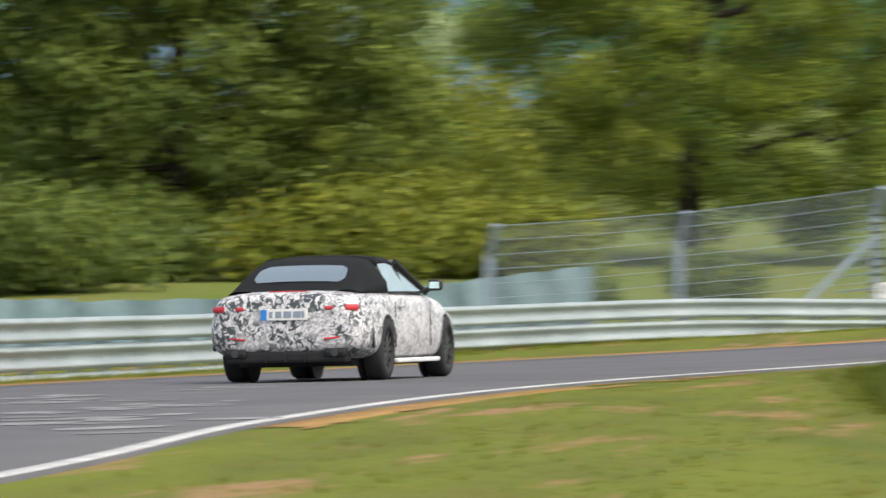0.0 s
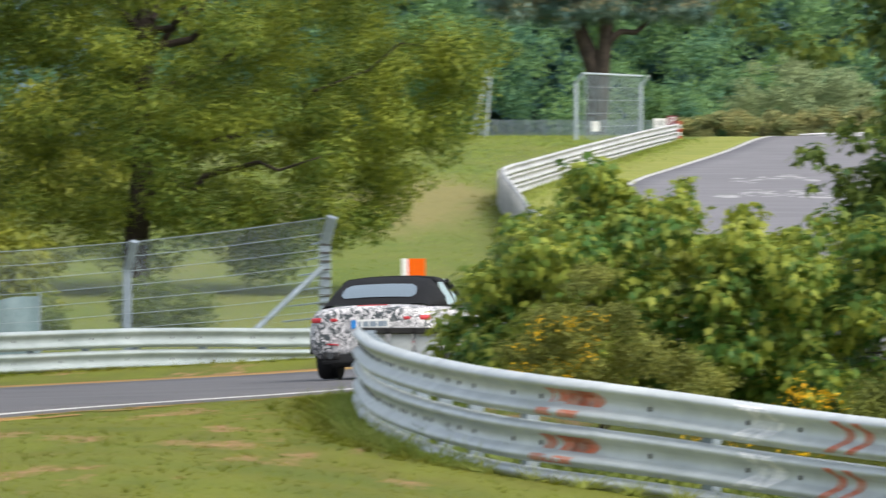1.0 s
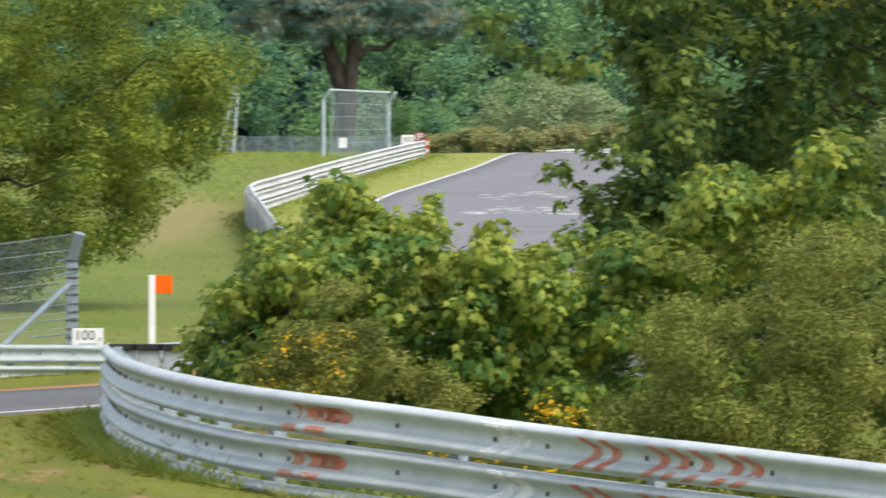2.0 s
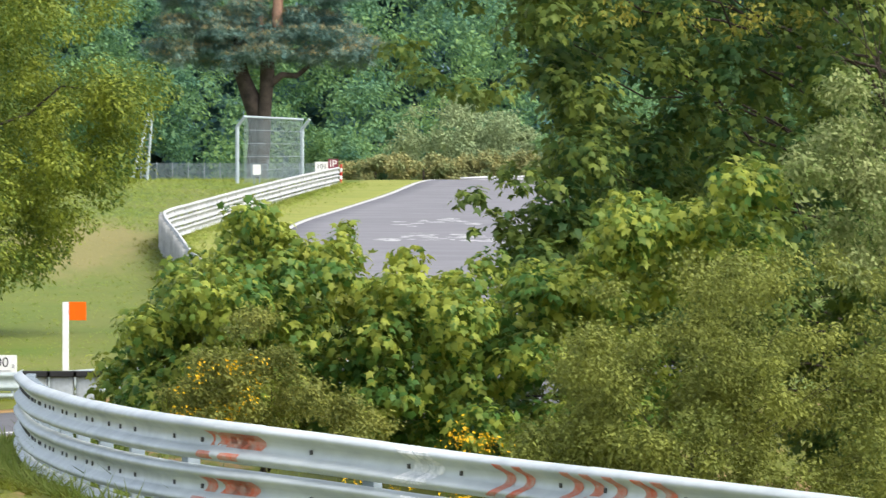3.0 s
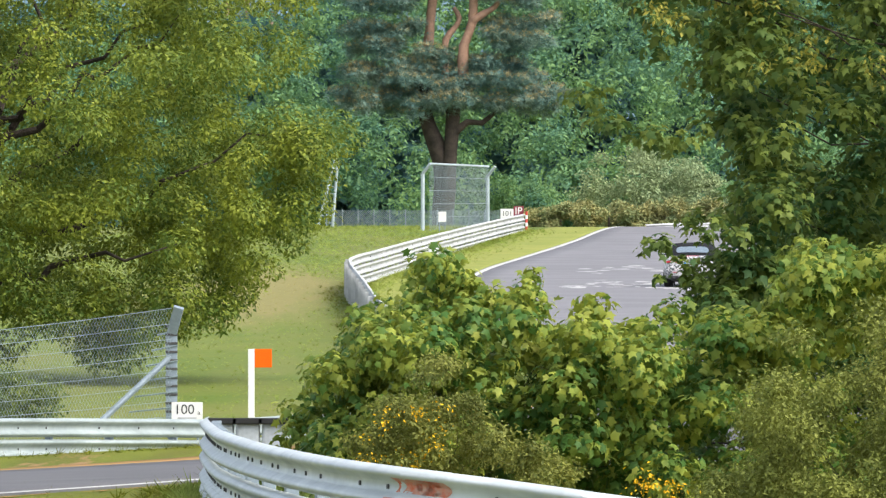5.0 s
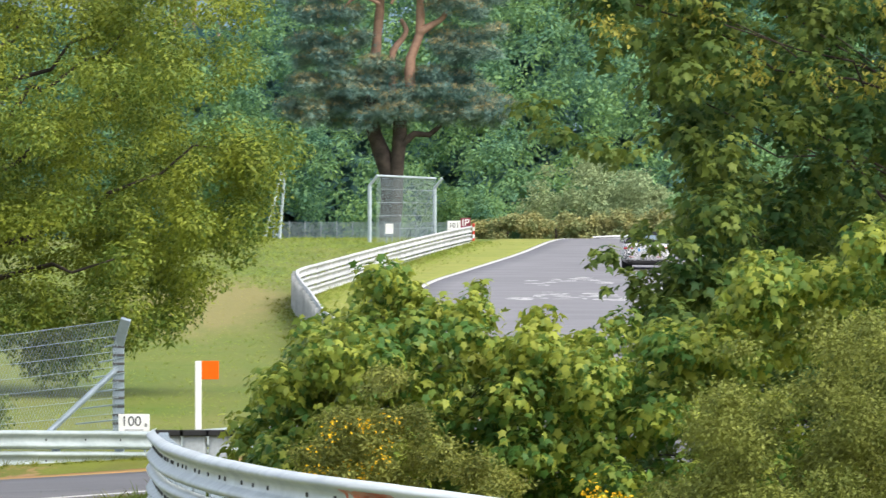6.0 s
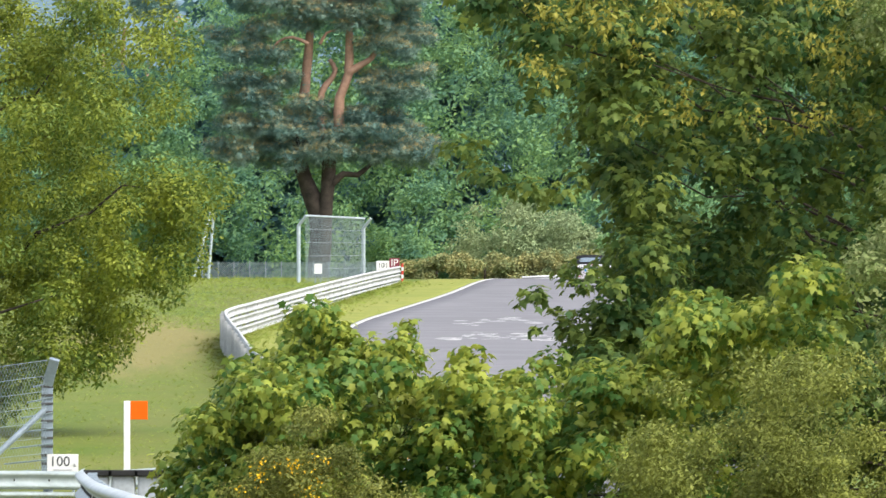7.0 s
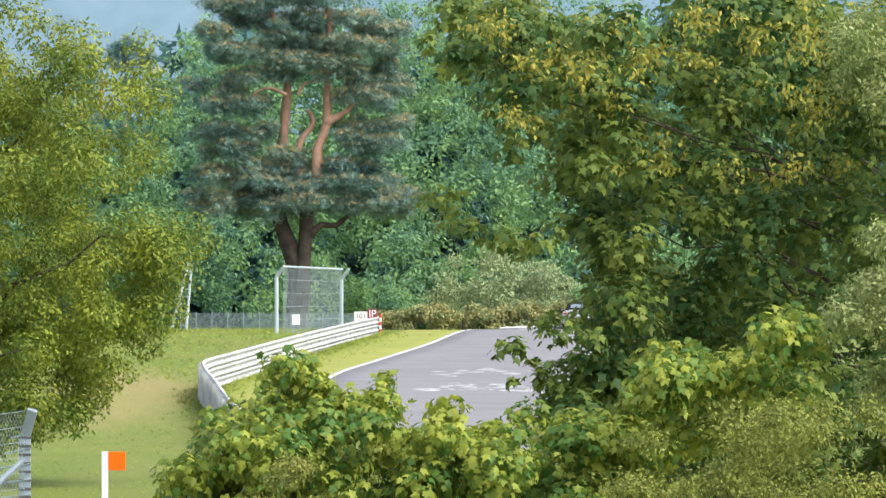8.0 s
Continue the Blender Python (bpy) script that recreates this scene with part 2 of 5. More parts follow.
def spline(points, step=1.0):
    """Points at even steps on a smooth line through the given ones, n x k."""
    p = np.array(points, float)
    p = np.vstack([2 * p[0] - p[1], p, 2 * p[-1] - p[-2]])
    out = []
    for i in range(1, len(p) - 2):
        n = max(2, int(np.linalg.norm(p[i + 1][:2] - p[i][:2]) / step))
        t = np.linspace(0, 1, n, endpoint=False)[:, None]
        a, b, c, d = p[i - 1:i + 3]
        out.append(0.5 * (2 * b + (c - a) * t + (2 * a - 5 * b + 4 * c - d) * t ** 2 + (3 * b - a - 3 * c + d) * t ** 3))
    return np.vstack(out + [p[-2:-1]])


def normals(p):
    d = np.gradient(p[:, :2], axis=0)
    d /= np.linalg.norm(d, axis=1)[:, None]
    return np.stack([d[:, 1], -d[:, 0]], 1)      # to the right of the way


def place(u, v, depth):
    """The point at a depth ahead that lies on the ray (u, v) of the resting view."""
    return Vector(((u - 784) / F * depth, depth, EYE + (586 - v) / F * depth))


# ------------------------------------------------------------------ ground and road
def sheet(name, xs, ys, mat, lift=0.0):
    gx, gy = np.meshgrid(xs, ys)
    z = ground(gx, gy) + lift
    v = np.stack([gx.ravel(), gy.ravel(), z.ravel()], 1)
    w = len(xs)
    i = (np.arange(len(ys) - 1)[:, None] * w + np.arange(w - 1)[None]).ravel()
    return fast(name, v, np.stack([i, i + 1, i + w + 1, i + w], 1), mat)


xs = np.concatenate([np.linspace(-2500, -70, 8), np.arange(-60, 61, 1.0), np.linspace(70, 2500, 8)])
ys = np.concatenate([np.linspace(-400, -20, 6), np.arange(-10, 520, 2.0), np.linspace(540, 3800, 10)])
land = smooth(sheet("ground", xs, ys, M_GRASS))
land.data.materials.append(M_MEADOW)
land.data.polygons.foreach_set("material_index", [int(p.center.y > 146) for p in land.data.polygons])
tagged(land, "green grassland climbing to a wooded crest", "ground", kind="structure")

CENTRE = [(-9.0, -40), (-9.4, 10), (-9.6, 41), (-10.2, 60), (-9.85, 80), (-7.8, 99), (-3.8, 119), (1.6, 136), (5.2, 154), (8.0, 178),
          (8.2, 200), (7.1, 216), (5.9, 238), (5.5, 256), (5.8, 277), (6.65, 296), (7.95, 314), (10.7, 352), (13.3, 394), (17.0, 440), (21.5, 500)]
HALF = 4.2
WAY = spline(CENTRE, 1.0)
SIDE = normals(WAY)


def ribbon(name, line, side, a, b, lift, mat, n=8, drop=0.0):
    """A strip between the offsets a and b to the right of a line, laid on the land."""
    off = np.concatenate([[a - 0.01], np.linspace(a, b, n), [b + 0.01]])
    n = n + 2
    px = line[:, :1] + side[:, :1] * off
    py = line[:, 1:2] + side[:, 1:2] * off
    z = ground(px, py) + lift
    z[:, 0] -= drop or lift + 0.05
    z[:, -1] -= drop or lift + 0.05
    v = np.stack([px.ravel(), py.ravel(), z.ravel()], 1)
    i = (np.arange(len(line) - 1)[:, None] * n + np.arange(n - 1)[None]).ravel()
    return fast(name, v, np.stack([i, i + 1, i + n + 1, i + n], 1), mat)


SPLIT = int(np.argmax(WAY[:, 1] > 185))
UP = int(np.argmax(WAY[:, 1] > 216))
TOP = int(np.argmax(WAY[:, 1] > 402))
tagged(smooth(ribbon("road", WAY[:SPLIT + 1], SIDE[:SPLIT + 1], -HALF, HALF, 0.03, M_ROAD)), "grey worn asphalt race track in the bend", "road", kind="structure")
tagged(smooth(ribbon("road_upper", WAY[SPLIT:], SIDE[SPLIT:], -HALF, HALF, 0.03, M_ROAD_PALE)), "pale grey asphalt race track climbing to the crest", "road", kind="structure")
tagged(smooth(ribbon("verge", WAY[UP:TOP], SIDE[UP:TOP], -HALF - 2.9, -HALF + 0.03, 0.012, M_MOWN)), "bright mown grass between the track and its barrier", "verge", kind="structure")
tagged(ribbon("edge_line_inner", WAY, SIDE, HALF - 0.16, HALF - 0.02, 0.034, M_LINE, 2, 0.008), "white painted track edge line", "road marking", kind="structure")
FROM = int(np.argmax(WAY[:, 1] > 133))
tagged(ribbon("edge_line_outer", WAY[FROM:], SIDE[FROM:], -HALF + 0.05, -HALF + 0.25, 0.034, M_LINE, 2, 0.008), "white painted track edge line", "road marking", kind="structure")

# ------------------------------------------------------------------ guard rails
W_SHAPE = [(0.0, -0.156), (0.045, -0.142), (0.080, -0.120), (0.085, -0.098), (0.070, -0.076), (0.024, -0.050), (0.010, -0.032), (0.008, 0.0), (0.010, 0.032), (0.024, 0.050),
           (0.070, 0.076), (0.085, 0.098), (0.080, 0.120), (0.045, 0.142), (0.0, 0.156)]
PITCH = 0.35


def beam(name, line, zs, facing, mat, parent):
    """A corrugated beam swept along a line; facing: +1 to the right of the way, -1 to the left."""
    side = normals(line) * facing
    k = len(W_SHAPE)
    o, h = np.array([s[0] for s in W_SHAPE]), np.array([s[1] for s in W_SHAPE])
    rings = []
    for back in (0.0, -0.006):
        px = line[:, :1] + side[:, :1] * (o + back)
        py = line[:, 1:2] + side[:, 1:2] * (o + back)
        pz = zs[:, None] + h[None] + 0 * px
        rings.append(np.stack([px.ravel(), py.ravel(), pz.ravel()], 1))
    i = (np.arange(len(line) - 1)[:, None] * k + np.arange(k - 1)[None]).ravel()
    f = np.stack([i, i + 1, i + k + 1, i + k], 1)
    return smooth(fast(name, np.vstack(rings), np.vstack([f, f[:, ::-1] + len(rings[0])]), mat, parent))


def guard_rail(line, tops, facing, mat, label, post_step=2.0, beams=3, bolt_step=0.85, post_mat=M_POST):
    rail = group("guard_rail", label, "guard rail")
    seg = np.concatenate([[0], np.cumsum(np.linalg.norm(np.diff(line[:, :2], axis=0), axis=1))])
    piece = 4.0
    for b in range(beams):
        z = tops - 0.145 - PITCH * b
        for k in range(int(seg[-1] / piece) + 1):
            pick = np.where((seg >= k * piece - 0.6) & (seg <= (k + 1) * piece + 0.6))[0]
            if len(pick) > 1:
                ob = beam("beam", line[pick], z[pick] + 0.003 * (k % 2), facing, mat, rail)
    side = normals(line) * facing
    for s in np.arange(0.4, seg[-1], post_step):
        i = int(np.searchsorted(seg, s))
        i = min(i, len(line) - 1)
        x, y = line[i, 0] - side[i, 0] * 0.09, line[i, 1] - side[i, 1] * 0.09
        bm = bmesh.new()
        top, foot = tops[i] - 0.03, gz(x, y) - 0.3
        box(bm, (x, y, (top + foot) / 2), (0.11, 0.11, top - foot), pose(0, 0, 0, 0, 0, math.degrees(math.atan2(side[i, 1], side[i, 0]))), 0.012)
        part("post", bm, post_mat, rail)
    bm = bmesh.new()
    box(bm, (0, 0, 0), (0.018, 0.024, 0.036), None, 0.005)
    shape = bpy.data.meshes.new("bolt")
    bm.to_mesh(shape)
    bm.free()
    shape.materials.append(M_BOLT)
    for k, s in enumerate(np.arange(0.3, seg[-1], bolt_step)):
        s = s + 0.22 * math.sin(k * 2.4)
        x, y, z = np.interp(s, seg, line[:, 0]), np.interp(s, seg, line[:, 1]), np.interp(s, seg, tops)
        nx, ny = np.interp(s, seg, side[:, 0]), np.interp(s, seg, side[:, 1])
        for b in range(beams):
            o = new("bolt", shape)
            o.parent = rail
            o.matrix_basis = pose(x + nx * 0.014, y + ny * 0.014, z - 0.145 - PITCH * b, 0, 0, math.degrees(math.atan2(ny, nx)))
    return rail


OUTER = spline([(-13.0, 30, 1.0), (-14.2, 62, 0.9), (-14.6, 85, 0.82), (-13.6, 103, 0.78), (-10.1, 128, 0.89), (-7.2, 137, 1.0), (-4.6, 142, 1.0), (-3.0, 145, 1.0), (-0.9, 152, 1.2), (1.2, 163, 1.6)], 0.5)
guard_rail(OUTER[:, :2], OUTER[:, 2], 1, M_RAIL_OLD, "galvanised triple-beam crash barrier along the outside of the bend", bolt_step=1.33)
INNER = spline([(8.5, 55, -0.25), (5.5, 58, 0.05), (3.14, 60, 0.31), (1.8, 62, 0.45), (0.65, 63, 0.60), (-0.36, 64.0, 0.716), (-1.03, 67.5, 0.81), (-1.66, 75, 0.92), (-2.14, 88, 1.02), (-2.34, 97, 1.053)], 0.4)
INNER_RAIL = guard_rail(INNER[:, :2], INNER[:, 2], -1, M_RAIL, "galvanised triple-beam crash barrier with red and white spray marks")
FAR = spline([(0.6, 186, 1.0), (-0.3, 198, 1.0), (-0.88, 210, 1.0), (-1.42, 233, 1.02), (-1.93, 255, 1.04), (-1.9, 266, 1.02), (-1.2, 280, 0.98), (0.8, 315, 0.92), (2.9, 350, 0.84), (5.0, 384, 0.74)], 1.0)
FAR[:, 2] += ground(FAR[:, 0], FAR[:, 1])
guard_rail(FAR[:, :2], FAR[:, 2], 1, M_RAIL_FAR, "weathered triple-beam crash barrier on the climbing straight", 4.0, bolt_step=6.0, post_mat=M_RAIL_FAR)
CREST = spline([(11.2, 409, 0.14), (12.0, 410, 0.19), (13.0, 412, 0.24), (14.5, 414, 0.28)], 0.5)
CREST[:, 2] += ground(CREST[:, 0], CREST[:, 1])
guard_rail(CREST[:, :2], CREST[:, 2], 1, M_RAIL_FAR, "weathered crash barrier behind the crest", 3.0, 1, 6.0)


# ------------------------------------------------------------------ foliage
def leaf_shape(kind):
    if kind == "maple":      # five-lobed leaf with a fold
        v = [(0, 0, 0), (0.34, -0.02, -0.06), (0.27, 0.22, -0.03), (0.55, 0.48, -0.20), (0.24, 0.56, -0.06), (0, 1.0, -0.24), (-0.24, 0.56, -0.06), (-0.55, 0.48, -0.20), (-0.27, 0.22, -0.03), (-0.34, -0.02, -0.06)]
        f = [(0, 1, 2), (2, 3, 4), (4, 5, 6), (6, 7, 8), (8, 9, 0), (0, 2, 4), (0, 4, 6), (0, 6, 8)]
    elif kind == "oval":
        v = [(0, 0, 0), (0.25, 0.4, 0.08), (0, 1, 0), (-0.25, 0.4, 0.08)]
        f = [(0, 1, 2), (0, 2, 3)]
    elif kind == "spray":    # a twig end with several leaflets
        v, f = [], []
        for a, y in ((0, 0.35), (0.9, 0.1), (-0.9, 0.15), (0.5, 0.3), (-0.5, 0.25)):
            k = len(v)
            c, s = math.cos(a), math.sin(a)
            for px, py, pz in ((0, 0, 0), (0.16, 0.35, 0.06), (0, 0.7, 0), (-0.16, 0.35, 0.06)):
                v.append((px * c + py * s, y + py * c - px * s, pz + 0.1 * a))
            f += [(k, k + 1, k + 2), (k, k + 2, k + 3)]
    else:                    # needle tuft
        v, f = [], []
        for j in range(5):
            a = -1.0 + 0.5 * j
            k = len(v)
            v += [(-0.05, 0, 0), (0.05, 0, 0), (math.sin(a), math.cos(a), 0.25 * ((j % 2) - 0.5))]
            f += [(k, k + 1, k + 2)]
    return np.array(v, float), np.array(f, int)


def scatter(name, rng, pts, outward, size, kind, mat, parent, droop=0.3, spread=0.9, up=0.7):
    """Leaves of one kind at the points, facing roughly outward and up, hanging a little."""
    v, f = leaf_shape(kind)
    n = len(pts)
    nrm = outward + rng.normal(0, spread, (n, 3)) + np.array([0, 0, up])
    nrm /= np.linalg.norm(nrm, axis=1)[:, None] + 1e-9
    tip = outward * 0.8 + rng.normal(0, 0.7, (n, 3)) - np.array([0, 0, droop])
    tip -= nrm * np.sum(tip * nrm, 1)[:, None]
    tip /= np.linalg.norm(tip, axis=1)[:, None] + 1e-9
    rgt = np.cross(tip, nrm)
    s = size * rng.uniform(0.65, 1.3, n)
    out = pts[:, None, :] + s[:, None, None] * (v[None, :, :1] * rgt[:, None] + v[None, :, 1:2] * tip[:, None] + v[None, :, 2:] * nrm[:, None])
    faces = (f[None] + (np.arange(n) * len(v))[:, None, None]).reshape(-1, 3)
    return fast(name, out.reshape(-1, 3), faces, mat, parent)


def clump_points(rng, clumps, n, shell=0.45):
    """Points in the outer part of clumps given as rows (x, y, z, rx, ry, rz), and their outward ways."""
    c = np.array(clumps, float)
    vol = c[:, 3] * c[:, 4] * c[:, 5]
    pick = rng.choice(len(c), n, p=vol ** 0.75 / np.sum(vol ** 0.75))
    d = rng.normal(size=(n, 3))
    d /= np.linalg.norm(d, axis=1)[:, None]
    r = 1 - shell * rng.random(n) ** 1.3
    wob = 1 + 0.22 * np.sin(7 * d[:, 0] + pick) * np.sin(6 * d[:, 2] + 2 * pick)
    return c[pick, :3] + d * c[pick, 3:] * (r * wob)[:, None], d


def limb(bm, rng, a, b, r0, r1, bends=4, wander=0.08):
    a, b = np.array(a, float), np.array(b, float)
    pts = [a + (b - a) * t + rng.normal(0, wander * np.linalg.norm(b - a) * (0 < t < 1), 3) for t in np.linspace(0, 1, bends + 1)]
    for i in range(bends):
        ra, rb = r0 + (r1 - r0) * i / bends, r0 + (r1 - r0) * (i + 1) / bends
        rod(bm, pts[i], pts[i + 1], ra, rb, 8)


def tree(name, label, seed, base, trunk_top, r, clumps, n, size, kind, mat, bark, grp="", limbs=14, category="tree", shell=0.45, droop=0.3, spread=0.9, up=0.7):
    """A trunk with limbs that reach the clumps, and a crown of single leaves."""
    rng = np.random.default_rng(seed)
    t = group(name, label, category, base, grp)
    rel = np.array(clumps, float)
    rel[:, :3] -= np.array(base)
    bm = bmesh.new()
    top = np.array(trunk_top) - np.array(base)
    limb(bm, rng, (0, 0, -0.3), top, r, r * 0.55, 6, 0.015)
    part("trunk", bm, bark, t)
    order = [i for i in rng.permutation(len(rel)) if rel[i, 3] > 0.7 * np.median(rel[:, 3])][:limbs]
    for i in order:
        c = rel[i]
        f = np.clip((c[2] / max(top[2], 0.1)) * 0.6, 0.35, 1.0)
        bm = bmesh.new()
        limb(bm, rng, top * f, c[:3], r * (0.32 if r > 0.25 else 0.09), r * 0.03, 8, 0.03 if r > 0.25 else 0.022)
        part("limb", bm, bark, t)
    pts, d = clump_points(rng, rel, n, shell)
    crown = scatter("crown", rng, pts, d, size, kind, mat, t, droop, spread, up)
    crown["kind"] = "stuff"
    return t


def crown_clumps(rng, centre, radii, count, size, lower=-0.8):
    """Clumps spread over the outside of an egg-shaped crown."""
    out = []
    for i in range(count):
        d = rng.normal(size=3)
        d /= np.linalg.norm(d)
        d[2] = max(d[2], lower)
        r = rng.uniform(0.2, 1.0) ** 0.55
        p = np.array(centre) + d * np.array(radii) * r
        s = size * rng.uniform(0.7, 1.3)
        out.append((*p, s * 1.2, s * 1.2, s * 0.75))
    return out


def view_clumps(rng, boxes, depth, spread, size):
    """Clumps filling stretches (u0, v0, u1, v1, count) of the resting view at about a depth."""
    out = []
    for u0, v0, u1, v1, count in boxes:
        for i in range(count):
            p = place(rng.uniform(u0, u1), rng.uniform(v0, v1), depth + rng.uniform(-spread, spread))
            s = size * rng.uniform(0.7, 1.25)
            out.append((*p, s * 1.15, s * 1.3, s * 0.85))
    return out


def big_trees():
    rng = np.random.default_rng(11)
    b = place(30, 590, 178)
    base = (b.x, 178, gz(b.x, 178))
    cl = crown_clumps(rng, (b.x + 1.3, 179, 8.0), (6.1, 5.6, 6.5), 440, 0.54, -0.72)
    cl += view_clumps(rng, [(560, 0, 640, 230, 7), (380, 330, 480, 410, 5), (100, 360, 400, 400, 8), (-200, 330, 0, 420, 4), (-420, -90, -130, 130, 16),
                           (150, 390, 430, 440, 12), (180, 430, 330, 500, 9), (-100, 380, 170, 470, 12), (430, 240, 520, 340, 8), (-160, 420, 20, 500, 5), (580, 60, 660, 150, 5), (480, 190, 580, 285, 8)], 178, 2.0, 0.5)
    tree("oak_tree", "large broad-leaved tree with fresh yellow-green leaves behind the fence", 1, base, (b.x, 178.5, base[2] + 6), 0.30, cl, 200000, 0.11, "oval", M_LEAF["bigtree"], M_BARK, limbs=10, shell=0.5, spread=0.45)
    b = place(-888, 590, 172)
    base = (b.x, 172, gz(b.x, 172))
    cl = crown_clumps(rng, (b.x - 0.7, 173, 7.6), (6.0, 5.6, 6.6), 460, 0.66, -0.74)
    cl += view_clumps(rng, [(-620, 150, -400, 330, 14), (-640, 320, -500, 440, 8)], 172, 1.5, 0.6)
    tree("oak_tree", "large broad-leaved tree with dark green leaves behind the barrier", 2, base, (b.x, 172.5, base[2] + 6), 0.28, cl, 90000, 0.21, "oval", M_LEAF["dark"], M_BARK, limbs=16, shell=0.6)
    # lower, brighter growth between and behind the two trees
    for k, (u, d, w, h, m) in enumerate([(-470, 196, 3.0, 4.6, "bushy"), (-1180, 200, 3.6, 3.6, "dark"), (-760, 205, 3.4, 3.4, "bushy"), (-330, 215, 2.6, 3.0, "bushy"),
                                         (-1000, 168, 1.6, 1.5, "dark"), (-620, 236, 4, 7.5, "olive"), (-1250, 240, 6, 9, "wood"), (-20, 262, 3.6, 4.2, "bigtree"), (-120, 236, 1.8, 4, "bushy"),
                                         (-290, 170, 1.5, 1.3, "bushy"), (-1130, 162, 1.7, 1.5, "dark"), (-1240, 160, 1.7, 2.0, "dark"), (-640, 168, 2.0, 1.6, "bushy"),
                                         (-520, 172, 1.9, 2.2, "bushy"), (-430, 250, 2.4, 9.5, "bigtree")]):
        b = place(u, 590, d)
        base = (b.x, d, gz(b.x, d))
        cl = crown_clumps(rng, (b.x, d, base[2] + h * 0.5), (w, w * 0.8, h * 0.5), 26, 0.85)
        tree("shrub", "rounded shrub with bright yellow-green leaves in the meadow" if m == "bushy" else "dense green shrub in the meadow", 40 + k, base, (b.x, d, base[2] + h * 0.4), 0.09, cl, 5500, 0.22, "oval", M_LEAF[m], M_BARK, "meadow shrubs", 6, "bush", 0.6)
    for k, (u, v, d, s) in enumerate([(95, 560, 152, 0.55), (-150, 570, 150, 0.5), (30, 575, 153, 0.45)]):
        p = place(u, v, d)
        base = (p.x, d, gz(p.x, d))
        cl = crown_clumps(rng, (p.x, d, base[2] + s * 1.1), (s * 1.2, s, s * 1.0), 12, 0.3)
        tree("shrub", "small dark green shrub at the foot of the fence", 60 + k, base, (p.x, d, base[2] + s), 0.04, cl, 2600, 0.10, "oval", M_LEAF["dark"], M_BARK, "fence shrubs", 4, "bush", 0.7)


big_trees()


def leaf_tips(rng, clumps, n):
    """Single large leaves on the outer shoots of the maple bush."""
    bush = bpy.data.objects["maple_bush"]
    v, f = leaf_shape("maple")
    me = bpy.data.meshes.new("leaf")
    me.from_pydata([tuple(p) for p in v * 0.105], [], [tuple(int(i) for i in q) for q in f])
    me.materials.append(M_LEAF["single"])
    pts, d = clump_points(rng, clumps, n * 3, 0.12)
    keep = np.argsort(d[:, 1] - 0.6 * d[:, 2])[:n]
    for p, o in zip(pts[keep], d[keep]):
        q = Vector(o + rng.normal(0, 0.4, 3)).to_track_quat("Z", "Y").to_matrix().to_4x4()
        ob = new("leaf", me)
        ob.parent = bush
        ob.matrix_basis = Matrix.Translation(Vector(p) - bush.location) @ q @ pose(0, 0, 0, 0, 0, 180 + rng.uniform(-70, 70))


